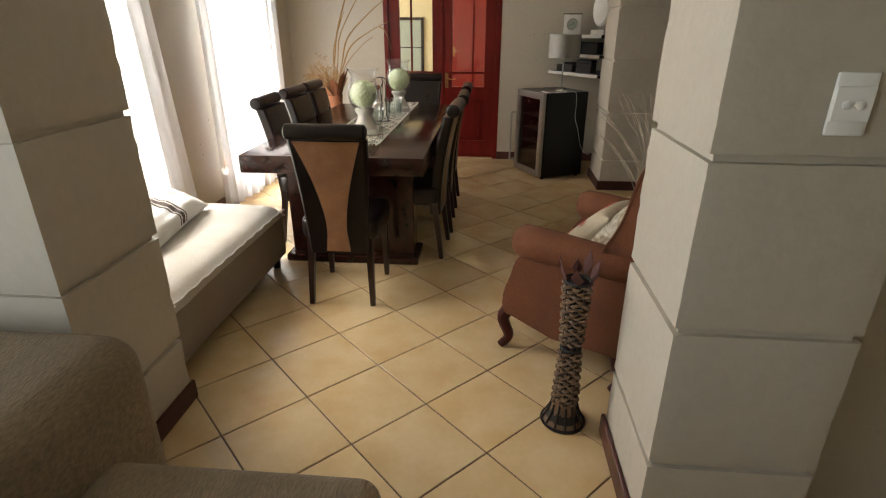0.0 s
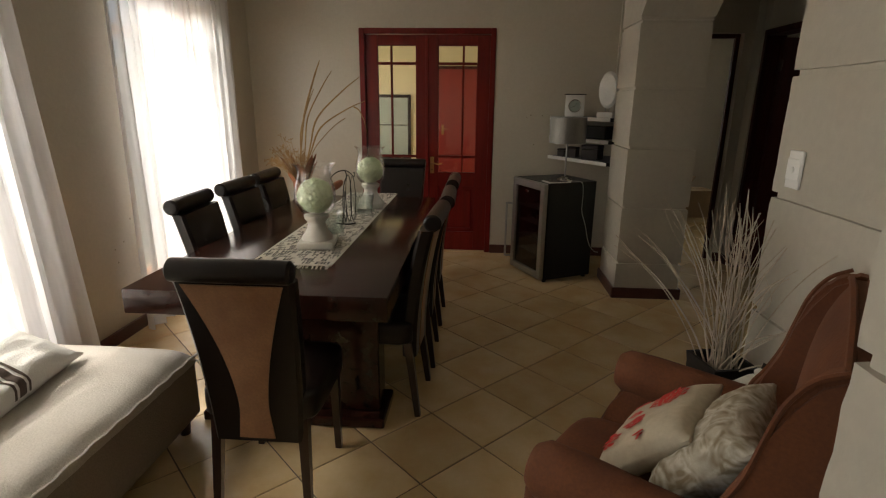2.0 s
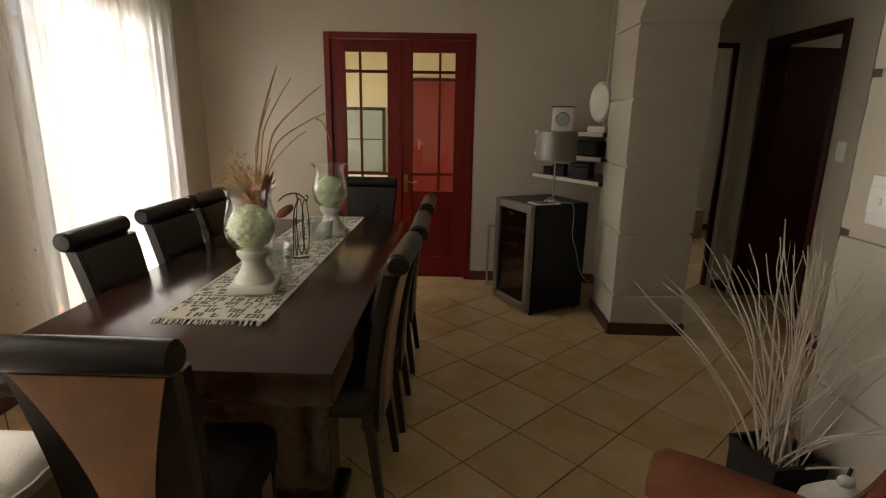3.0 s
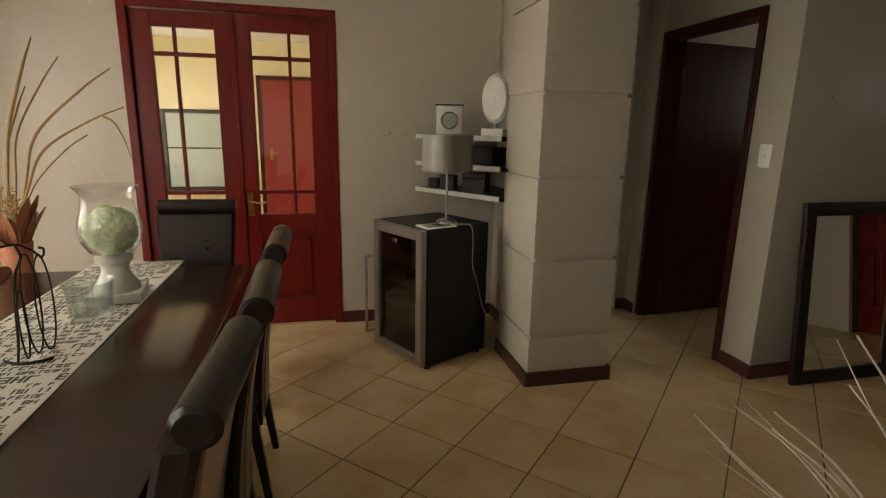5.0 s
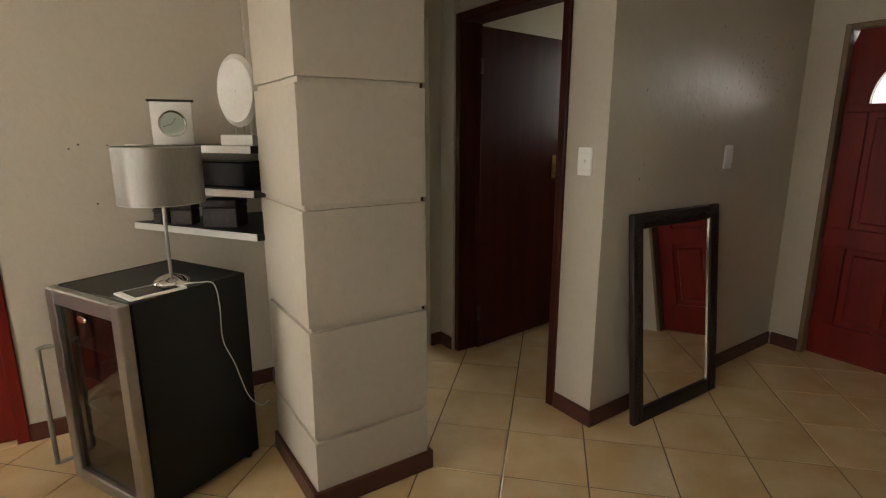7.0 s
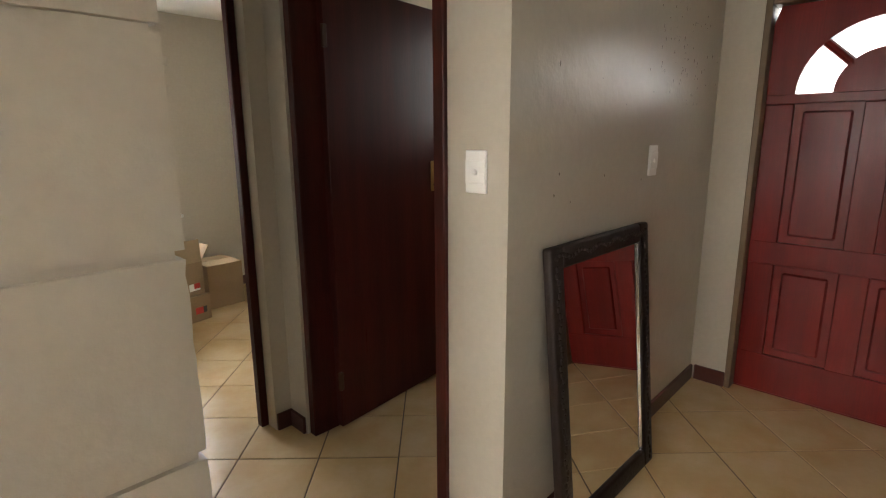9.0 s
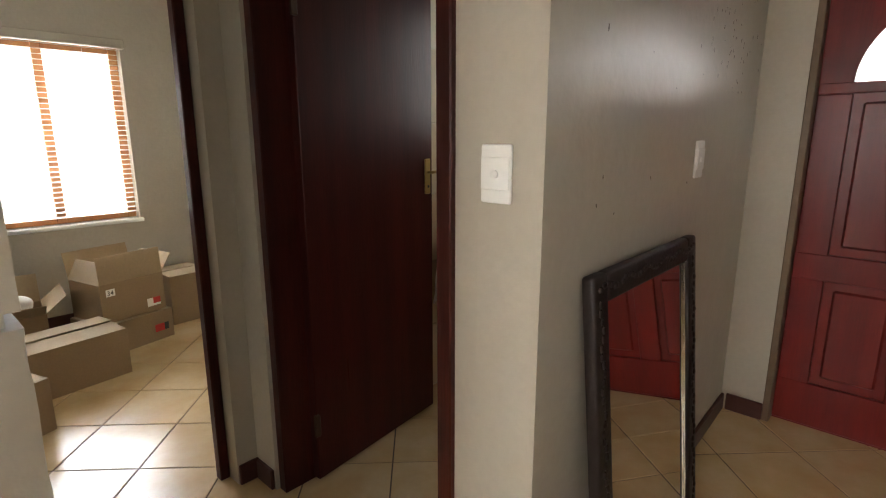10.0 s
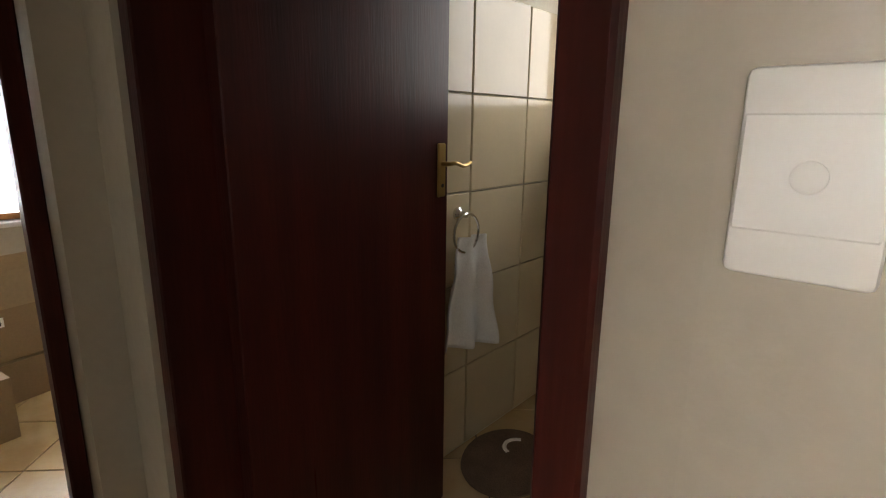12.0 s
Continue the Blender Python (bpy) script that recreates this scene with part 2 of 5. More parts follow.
DAMASK = mat("cream_damask", (0.56, 0.50, 0.40), 0.8, detail=1.0, big=1.0, fine=0.2, bump=0.2, big_scale=16, tint=(0.24, 0.185, 0.11))
for nd in DAMASK.node_tree.nodes:
    if nd.bl_idname == "ShaderNodeTexNoise":
        nd.inputs["Distortion"].default_value = 2.2
GREYGREEN = mat("grey_green_blind", (0.34, 0.38, 0.32), 0.5, big=0.3, fine=0.1, tint=(0.28, 0.31, 0.26))
MATBROWN = mat("brown_bath_mat", (0.21, 0.135, 0.085), 0.95, big=0.6, fine=0.5, bump=1.0, big_scale=10, fine_scale=160)
SOIL = mat("garden_ground", (0.10, 0.10, 0.055), 0.95, big=0.6, fine=0.4, bump=0.6, big_scale=0.8, fine_scale=14, tint=(0.06, 0.08, 0.03))
GLASS = glass("clear_glass", clear=0.985)
THICKGLASS = glass("thick_glass", (0.97, 1.0, 0.98), 0.93, 0.02, 0.12)
PANE = glass("window_pane", clear=0.96)
FRIDGEGLASS = glass("smoked_glass", (0.62, 0.60, 0.57), 0.75, 0.03)
MIRROR = mat("mirror_silver", (0.80, 0.80, 0.78), 0.02, 1.0)
SCREEN = mat("black_screen", (0.02, 0.022, 0.025), 0.08, big=0.2)
CABLE = mat("white_cable", (0.70, 0.69, 0.66), 0.5)

# ---------- shaping ----------


def finish(bm, name, material, smooth=True, angle=0.6):
    me = bpy.data.meshes.new(name)
    bmesh.ops.recalc_face_normals(bm, faces=bm.faces)
    bm.to_mesh(me)
    bm.free()
    me.materials.append(material)
    if smooth:
        me.polygons.foreach_set("use_smooth", [True] * len(me.polygons))
        me.set_sharp_from_angle(angle=angle)
    return me


def part(name, bm, material, parent, label="", m=None, smooth=True):
    """One mesh under a thing or under a part."""
    ob = new(name, finish(bm, name, material, smooth))
    ob.parent = parent
    if m is not None:
        ob.matrix_basis = m
    return tagged(ob, label)


def solo(name, bm, material, label, category, m=None, group="", kind="", smooth=True):
    """A thing or a piece of the setting that is one mesh."""
    ob = new(name, finish(bm, name, material, smooth))
    if m is not None:
        ob.matrix_basis = m
    return tagged(ob, label, category, group, kind)


def thing(name, label, category, m=None, group="", kind=""):
    """An Empty at a thing's base, for its parts."""
    ob = new(name)
    ob.empty_display_size = 0.05
    if m is not None:
        ob.matrix_basis = m
    return tagged(ob, label, category, group, kind)


def box(bm, x0, x1, y0, y1, z0, z1, bevel=0.0, seg=1, m=None):
    """A box between two corners, with rounded edges."""
    vs = bmesh.ops.create_cube(bm, size=1.0)["verts"]
    for v in vs:
        v.co = Vector(((x0 + x1) / 2 + v.co.x * (x1 - x0), (y0 + y1) / 2 + v.co.y * (y1 - y0), (z0 + z1) / 2 + v.co.z * (z1 - z0)))
    if bevel:
        es = list({e for v in vs for e in v.link_edges})
        out = bmesh.ops.bevel(bm, geom=es, offset=bevel, segments=seg, profile=0.5, affect="EDGES")
        vs = list({v for f in out["faces"] for v in f.verts} | {v for v in vs if v.is_valid})
    if m is not None:
        for v in vs:
            v.co = m @ v.co
    return bm


def boxed(*a, **k):
    return box(bmesh.new(), *a, **k)


def lathe(bm, profile, n=28, c=(0, 0, 0), sx=1.0, sy=1.0, cap=True):
    """A turned shape from (radius, height) pairs."""
    rings = []
    for r, z in profile:
        rings.append([bm.verts.new((c[0] + sx * r * math.cos(2 * math.pi * k / n), c[1] + sy * r * math.sin(2 * math.pi * k / n), c[2] + z)) for k in range(n)])
    for a, b in zip(rings, rings[1:]):
        for k in range(n):
            bm.faces.new((a[k], a[(k + 1) % n], b[(k + 1) % n], b[k]))
    if cap:
        bm.faces.new(rings[0][::-1])
        bm.faces.new(rings[-1])
    return bm


def tube(bm, pts, r, n=8, r1=None, cap=True):
    """A round rod along points, tapering from r to r1."""
    pts = [Vector(p) for p in pts]
    r1 = r if r1 is None else r1
    rings, side = [], None
    for i, p in enumerate(pts):
        d = (pts[min(i + 1, len(pts) - 1)] - pts[max(i - 1, 0)]).normalized()
        if side is None:
            side = d.orthogonal().normalized()
        side = (side - d * side.dot(d)).normalized()
        up = d.cross(side)
        rad = r + (r1 - r) * i / (len(pts) - 1)
        rings.append([bm.verts.new(p + rad * (side * math.cos(2 * math.pi * k / n) + up * math.sin(2 * math.pi * k / n))) for k in range(n)])
    for a, b in zip(rings, rings[1:]):
        for k in range(n):
            bm.faces.new((a[k], a[(k + 1) % n], b[(k + 1) % n], b[k]))
    if cap:
        bm.faces.new(rings[0][::-1])
        bm.faces.new(rings[-1])
    return bm


def arc(pts, steps=6):
    """A smooth run of points through the given ones."""
    P = [Vector(p) for p in pts]
    P = [P[0] * 2 - P[1]] + P + [P[-1] * 2 - P[-2]]
    out = []
    for i in range(1, len(P) - 2):
        a, b, c, d = P[i - 1:i + 3]
        for k in range(steps):
            t = k / steps
            out.append(0.5 * (2 * b + (c - a) * t + (2 * a - 5 * b + 4 * c - d) * t * t + (3 * b - a - 3 * c + d) * t ** 3))
    return out + [P[-2]]


def soft(bm, sx, sy, sz, e=0.45, nu=28, nv=14, c=(0, 0, 0), wob=0.0, seed=0.0):
    """An upholstered, rounded block: a squared ellipsoid of the given full sizes."""
    def pw(a):
        return math.copysign(abs(a) ** e, a)
    rings = []
    for j in range(nv + 1):
        v = -math.pi / 2 + math.pi * j / nv
        ring = []
        for i in range(nu):
            u = 2 * math.pi * i / nu
            p = Vector((sx / 2 * pw(math.cos(v)) * pw(math.cos(u)), sy / 2 * pw(math.cos(v)) * pw(math.sin(u)), sz / 2 * pw(math.sin(v))))
            if wob:
                p *= 1 + wob * noise.noise(p * 6 + Vector((seed, 0, 0)))
            ring.append(bm.verts.new(p + Vector(c)))
        rings.append(ring)
    for a, b in zip(rings, rings[1:]):
        for k in range(nu):
            bm.faces.new((a[k], a[(k + 1) % nu], b[(k + 1) % nu], b[k]))
    bmesh.ops.remove_doubles(bm, verts=bm.verts[:], dist=1e-5)
    return bm


def pillow(bm, w, h, t, n=20, wrinkle=0.0, seed=0.0):
    """A sewn cushion standing in the xz plane: full in the middle, thin at the seam, with pointed corners."""
    def grid(side):
        rows = []
        for j in range(n + 1):
            v = 2 * j / n - 1
            row = []
            for i in range(n + 1):
                u = 2 * i / n - 1
                pin = 1 - 0.07 * (1 - u * u) * (abs(v) > 0) * abs(v) ** 3
                pin2 = 1 - 0.07 * (1 - v * v) * abs(u) ** 3
                full = max(0.0, (1 - u ** 4) * (1 - v ** 4)) ** 0.55
                y = side * (t / 2 * full + 0.004)
                p = Vector((w / 2 * u * pin2, y, h / 2 * v * pin))
                p.y += side * wrinkle * full * noise.noise(Vector((u * 3 + seed, v * 3, side)))
                row.append(bm.verts.new(p))
            rows.append(row)
        for a, b in zip(rows, rows[1:]):
            for k in range(n):
                bm.faces.new((a[k], a[k + 1], b[k + 1], b[k]))
        return rows
    A, B = grid(-1), grid(1)
    rim = lambda R: R[0][:] + [r[-1] for r in R[1:]] + R[-1][-2::-1] + [r[0] for r in R[-2:0:-1]]
    a, b = rim(A), rim(B)
    for k in range(len(a)):
        q = (k + 1) % len(a)
        bm.faces.new((a[k], a[q], b[q], b[k]))
    return bm


def prism(bm, outline, y0, y1):
    """A flat shape in xz, thick along y."""
    a = [bm.verts.new((x, y0, z)) for x, z in outline]
    b = [bm.verts.new((x, y1, z)) for x, z in outline]
    n = len(outline)
    bm.faces.new(a)
    bm.faces.new(b[::-1])
    for k in range(n):
        bm.faces.new((a[k], a[(k + 1) % n], b[(k + 1) % n], b[k]))
    return bm


# ---------- setting ----------
H = 2.47
ST = dict(kind="structure")


def wall(name, pieces, material=PAINT, label="beige-grey painted plaster wall", category="wall"):
    bm = bmesh.new()
    for p in pieces:
        box(bm, *p)
    return solo(name, bm, material, label, category, smooth=False, **ST)


# window wall with two tall openings, and an unseen one added for the lounge lamp
T = 0.23
wall("wall_window", [(WIN_X - T, WIN_X, -3.1, -1.6, 0, H), (WIN_X - T, WIN_X, -1.6, 0.6, 0, 0.3), (WIN_X - T, WIN_X, -1.6, 0.6, 2.2, H), (WIN_X - T, WIN_X, 0.6, 1.95, 0, H), (WIN_X - T, WIN_X, 1.95, 3.18, 0, 0.25), (WIN_X - T, WIN_X, 1.95, 3.18, 2.15, H),
                     (WIN_X - T, WIN_X, 3.18, 4.17, 0, H), (WIN_X - T, WIN_X, 4.17, 5.25, 0, 0.25), (WIN_X - T, WIN_X, 4.17, 5.25, 2.15, H),
                     (WIN_X - T, WIN_X, 5.25, 6.10, 0, H)])
# wall with the glazed double door
wall("wall_double_door", [(WIN_X - T, -1.0, 6.10, 6.30, 0, H), (0.265, 1.62, 6.10, 6.30, 0, H), (-1.0, 0.265, 6.10, 6.30, 2.105, H)])
# behind the shelves, up to the column
wall("wall_shelf", [(1.385, 1.62, 5.42, 6.10, 0, H)])
# side of the dining room, behind the armchair, and lounge partition
# also the hall's unseen near side, set far back so less light bounces in
wall("wall_lounge", [(1.08, 4.35, 1.38, 1.73, 0, H)])
wall("wall_lounge_back", [(WIN_X - T, 3.6, -3.1, -2.9, 0, H)])
wall("wall_lounge_side", [(3.6, 3.8, -3.1, 1.38, 0, H)])
# entrance wall with the front door
wall("wall_entrance", [(4.35, 4.60, 1.38, 3.66, 0, H), (4.35, 4.60, 4.63, 4.93, 0, H), (4.35, 4.60, 3.66, 4.63, 2.0, H)])
mirror_wall = wall("wall_mirror", [(2.52, 4.35, 4.78, 4.93, 0, H)])
for v in mirror_wall.data.vertices:
    if v.co.y < 4.8:
        v.co.y = 4.762 + 0.028 * (v.co.x - 2.52)
wall("wall_bath_front", [(2.52, 2.66, 4.93, 5.00, 0, H), (2.535, 2.66, 5.00, 5.892, 2.06, H), (2.49, 2.66, 5.892, 6.03, 0, H)])
wall("wall_passage_end", [(2.405, 2.66, 6.03, 6.14, 0, H), (1.62, 2.405, 6.03, 6.14, 2.06, H)])
# bathroom
wall("wall_bath_back", [(2.66, 4.65, 6.05, 6.30, 0, H)], mat("bath_paint", (0.72, 0.66, 0.50), 0.6, big=0.2, fine=0.1, bump=0.1), "cream painted bathroom wall above tiles")
wall("wall_bath_side", [(4.40, 4.60, 4.93, 5.1, 0, H), (4.40, 4.60, 5.9, 6.05, 0, H), (4.40, 4.60, 5.1, 5.9, 0, 1.4), (4.40, 4.60, 5.1, 5.9, 2.1, H)], BATHTILE, "cream bathroom wall")
# store room
wall("wall_store_window", [(0.9, 1.95, 8.65, 8.88, 0, H), (2.98, 3.9, 8.65, 8.88, 0, H), (1.95, 2.98, 8.65, 8.88, 0, 0.73), (1.95, 2.98, 8.65, 8.88, 1.97, H)])
wall("wall_store_left", [(0.9, 1.1, 6.30, 8.65, 0, H)])
wall("wall_store_right", [(3.7, 3.9, 6.30, 8.65, 0, H)])
# kitchen beyond the double door
wall("wall_kitchen_far", [(-2.6, -2.45, 10.2, 10.4, 0, H), (-1.93, 0.9, 10.2, 10.4, 0, H), (-2.45, -1.93, 10.2, 10.4, 0, 0.35), (-2.45, -1.93, 10.2, 10.4, 1.75, H)], YELLOW, "yellow painted kitchen wall")
wall("wall_kitchen_left", [(-2.6, -2.4, 6.30, 7.7, 0, H), (-2.6, -2.4, 9.5, 10.2, 0, H), (-2.6, -2.4, 7.7, 9.5, 0, 0.8), (-2.6, -2.4, 7.7, 9.5, 2.2, H)], YELLOW, "yellow painted kitchen wall")
wall("wall_kitchen_right", [(0.7, 0.9, 6.30, 10.2, 0, H)], YELLOW, "yellow painted kitchen wall")

for nm, p in (("ceiling_dining", (WIN_X - T, 4.65, -3.1, 6.30)), ("ceiling_kitchen", (-2.6, 0.9, 6.30, 10.4)), ("ceiling_lounge_side", (4.65, 4.7, -3.1, 1.7))):
    solo(nm, boxed(p[0], p[1], p[2], p[3], H, H + 0.12), CEIL, "white painted ceiling", "ceiling", smooth=False, **ST)
solo("ceiling_store", boxed(0.9, 3.9, 6.30, 8.88, 2.37, H + 0.12), CEIL, "white painted ceiling", "ceiling", smooth=False, **ST)
solo("floor", boxed(-2.7, 4.75, -3.2, 10.5, -0.15, -0.004), GROUT, "dark grouted floor bed under beige tiles", "floor", smooth=False, **ST)
solo("ground", boxed(-300, 300, -300, 300, -0.5, -0.2), SOIL, "green and brown garden ground", "ground", smooth=False, **ST)

# glowing boards added outside three openings, in place of the blown-out sky
SKYGLOW = bpy.data.materials.new("sky_glow")
SKYGLOW.use_nodes = True
hb = SKYGLOW.node_tree.nodes["Principled BSDF"]
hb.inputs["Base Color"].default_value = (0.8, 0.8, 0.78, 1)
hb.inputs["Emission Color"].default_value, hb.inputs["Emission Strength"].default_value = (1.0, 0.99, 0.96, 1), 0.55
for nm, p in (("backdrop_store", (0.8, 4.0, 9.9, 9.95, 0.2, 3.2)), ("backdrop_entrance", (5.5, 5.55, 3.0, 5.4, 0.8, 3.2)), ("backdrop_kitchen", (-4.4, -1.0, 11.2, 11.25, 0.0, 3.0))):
    solo(nm, boxed(*p), SKYGLOW, "plain glowing board standing in for the bright sky outside", "backdrop", smooth=False, **ST)

# rusticated piers: blocks with recessed joints
JOINTS = (0.0, 0.285, 0.715, 1.150, 1.565, 2.0, H)


def worn_block(x0, x1, y0, y1, z0, z1):
    """A trowelled block: slightly wavy faces, edges rubbed round and chipped in places."""
    bm = boxed(x0, x1, y0, y1, z0, z1)
    bmesh.ops.subdivide_edges(bm, edges=bm.edges[:], cuts=11, use_grid_fill=True)
    mid, half = Vector(((x0 + x1) / 2, (y0 + y1) / 2, (z0 + z1) / 2)), Vector(((x1 - x0) / 2, (y1 - y0) / 2, (z1 - z0) / 2))
    for v in bm.verts:
        d = v.co - mid
        out = [k for k in range(3) if abs(abs(d[k]) - half[k]) < 1e-5]
        n = noise.noise(v.co * 5.0) + 0.6 * noise.noise(v.co * 17.0)
        rub = 0.0 if len(out) < 2 else 0.0030 + 0.0045 * max(0.0, noise.noise(v.co * 23.0 + Vector((3, 1, 7))))
        for k in out:
            if k < 2 or len(out) > 1:
                v.co[k] -= math.copysign(rub + (0.0012 - 0.0014 * n if k < 2 else 0.0), d[k])
    return bm


def pier(name, x0, x1, y0, y1, label, top=H):
    core = solo(name, boxed(x0 + 0.018, x1 - 0.018, y0 + 0.018, y1 - 0.018, 0, top), PLASTER, label, "pier", smooth=False, **ST)
    for a, b in zip(JOINTS, JOINTS[1:]):
        if a < top - 0.05:
            part("plaster_block", worn_block(x0, x1, y0, y1, a + (0.007 if a else 0), min(b, top) - 0.007), PLASTER, core)
    return core


pier("pier_left", WIN_X, -1.015, 1.225, 1.70, "cream plaster pier with grooved block joints")
pier("pier_right", 0.630, 1.08, 1.18, 1.635, "cream plaster pier with grooved block joints and a switch")
pier("pier_side", 1.20, 1.70, 1.735, 2.95, "cream grooved plaster wall beside the armchair")
pier("pier_column", 1.21, 1.70, 4.92, 5.425, "cream plaster column with grooved block joints")
# chamfered beam over the opening to the hall
bm = bmesh.new()
ol = [(2.95, 2.03), (3.25, 2.30), (4.62, 2.30), (4.92, 2.03), (4.92, H), (2.95, H)]
prism(bm, ol, -1.70, -1.21)
for v in bm.verts:
    v.co = Vector((-v.co.y, v.co.x, v.co.z))
solo("beam", bm, PLASTER, "plastered beam with chamfered corners over the opening", "beam", smooth=False, **ST)


def skirting(pieces):
    for p in pieces:
        x0, x1, y0, y1 = p
        solo("baseboard", boxed(x0, x1, y0, y1, 0, 0.085, 0.004), SKIRT, "dark red-brown wooden skirting board", "baseboard", smooth=False, **ST)


K = 0.016
skirting([(WIN_X, WIN_X + K, 1.74, 6.10), (WIN_X + K, -1.0, 6.10 - K, 6.10), (0.265, 1.385, 6.10 - K, 6.10), (1.385 - K, 1.385, 5.43, 6.08),
          (1.21 - K, 1.21, 4.92, 5.425), (1.21 - K, 1.715, 4.92 - K, 4.92), (1.70, 1.70 + K, 4.92, 5.425),
          (-1.015, -1.015 + K, 1.225, 1.70), (0.63 - K, 0.63, 1.18, 1.635), (0.63 - K, 1.08, 1.18 - K, 1.18), (1.20 - K, 1.20, 1.735, 2.95), (1.20 - K, 1.70, 2.95, 2.95 + K),
          (2.52 - K, 2.52, 4.762 - K, 4.995), (4.35 - K, 4.35, 4.63, 4.79), (2.408, 2.49, 6.03 - K, 6.03), (2.49 - K, 2.49, 5.90, 6.03 - K),
          (1.11, 3.7, 8.65 - K, 8.65), (3.7 - K, 3.7, 6.3, 8.634)])

solo("baseboard", boxed(0, 1.815, -K, 0, 0, 0.085, 0.004), SKIRT, "dark red-brown wooden skirting board", "baseboard", pose(2.52, 4.762, 0, 0, 0, math.degrees(math.atan(0.028))), smooth=False, **ST)


def door_frame(name, axis, a0, a1, at, top, depth, material, width=0.055, proud=0.012, label="dark red-brown wooden door frame"):
    """Jambs and head round an opening; axis: the way along which it opens sideways. The thickness lies between at-proud and depth."""
    t = thing(name, label, "door frame", **ST)
    def bx(p, q, z0, z1):
        if axis == "y":
            return boxed(at - proud, depth, p, q, z0, z1, 0.004)
        return boxed(p, q, at - proud, depth, z0, z1, 0.004)
    part("jamb", bx(a0, a0 + width, 0, top), material, t, smooth=False)
    part("jamb", bx(a1 - width, a1, 0, top), material, t, smooth=False)
    part("head", bx(a0 + width, a1 - width, top - width, top), material, t, smooth=False)
    return t


door_frame("door_frame_bath", "y", 4.998, 5.89, 2.52, 2.065, 2.665, SHADEDRED, 0.047, 0.018)
door_frame("door_frame_store", "x", 1.622, 2.404, 6.112, 2.06, 6.143, SHADEDRED, 0.038)
door_frame("door_frame_double", "x", -1.0, 0.265, 6.10, 2.105, 6.20, CHERRY, 0.05, 0.008, "cherry-red wooden frame of the double door")
door_frame("door_frame_front", "y", 3.66, 4.63, 4.352, 2.0, 4.46, mat("brown_frame", (0.20, 0.13, 0.075), 0.5, big=0.5, fine=0.3, bump=0.1, stretch=(5, 5, 0.6)), 0.03, 0.012, "brown wooden frame of the front door")


def handle_set(parent, material, side=1):
    """Lever handle on a long back plate, in the xz plane, facing -y."""
    pl = part("handle_plate", boxed(-0.02, 0.02, -0.008, 0, -0.08, 0.08, 0.004), material, parent, "brass back plate")
    bm = tube(bmesh.new(), arc([(0, 0, 0.02), (0, -0.035, 0.02), (side * 0.02, -0.045, 0.022), (side * 0.06, -0.045, 0.012), (side * 0.10, -0.045, 0.02)]), 0.007, 8, 0.006)
    lv = part("lever", bm, material, parent, "curved brass lever")
    kh = part("keyhole", tube(bmesh.new(), [(0, -0.0085, -0.045), (0, -0.010, -0.045)], 0.006, 8), INK, parent)
    return [pl, lv, kh]


# glazed double door
def glazed_leaf(name, x0, x1, flip):
    t = thing(name, "cherry-red wooden door leaf with small glass panes", "door", **ST)
    y0, y1 = 6.125, 6.165
    w = x1 - x0
    sx = (lambda d: x1 - d) if flip else (lambda d: x0 + d)
    X = [sx(d) for d in (0.0, 0.118, 0.235, 0.255, w - 0.105, w)]
    def bar(nm, a, b, z0, z1, yy0=y0, yy1=y1, bev=0.003):
        part(nm, boxed(min(a, b), max(a, b), yy0, yy1, z0, z1, bev), CHERRY, t, smooth=False)
    bar("stile", X[0], X[1], 0.012, 2.05)
    bar("stile", X[4], X[5], 0.012, 2.05)
    bar("top_rail", X[1], X[4], 1.955, 2.05)
    bar("lock_rail", X[1], X[4], 0.66, 0.795)
    bar("bottom_rail", X[1], X[4], 0.012, 0.20)
    for z in (1.80, 0.945):
        bar("glazing_bar", X[1], X[4], z - 0.012, z + 0.012, y0 + 0.004, y1 - 0.004)
    bar("glazing_bar", X[2], X[3], 0.795, 1.955, y0 + 0.006, y1 - 0.006)
    bar("panel", X[1], X[4], 0.20, 0.66, y0 + 0.014, y1 - 0.014, 0.0)
    bar("raised_panel", X[1] + 0.03 * (1 if not flip else -1), X[4] - 0.03 * (1 if not flip else -1), 0.235, 0.625, y0 + 0.006, y1 - 0.006, 0.008)
    for a, b in ((X[1], X[2]), (X[3], X[4])):
        for z0, z1 in ((1.812, 1.955), (0.957, 1.788), (0.795, 0.933)):
            p = part("pane", boxed(min(a, b), max(a, b), 6.143, 6.147, z0, z1), PANE, t, smooth=False)
            p.visible_shadow = False
    return t


glazed_leaf("door_double_left", -0.95, -0.37, False)
right_leaf = glazed_leaf("door_double_right", -0.365, 0.215, True)
for o in handle_set(right_leaf, BRASS, 1):
    o.matrix_basis = pose(-0.318, 6.125, 0.865)
part("meeting_stile", boxed(-0.385, -0.352, 6.112, 6.125, 0.012, 2.05, 0.004), CHERRY, right_leaf, smooth=False)
solo("threshold", boxed(-0.95, 0.215, 6.085, 6.19, -0.004, 0.006, 0.003), TILE, "narrow beige tiled threshold", "threshold", smooth=False, **ST)

# bathroom door, open into the bathroom
bd = thing("door_bath", "red-brown wooden door standing open, shade put into its colour", "door", pose(2.63, 5.805, 0, 0, 0, 6.5), **ST)
part("leaf", boxed(0, 0.745, 0.0, 0.04, 0.012, 2.0, 0.003), SHADEDRED, bd, smooth=False)
for o in handle_set(bd, BRASS, 1):
    o.matrix_basis = pose(0.705, 0.0, 1.165)
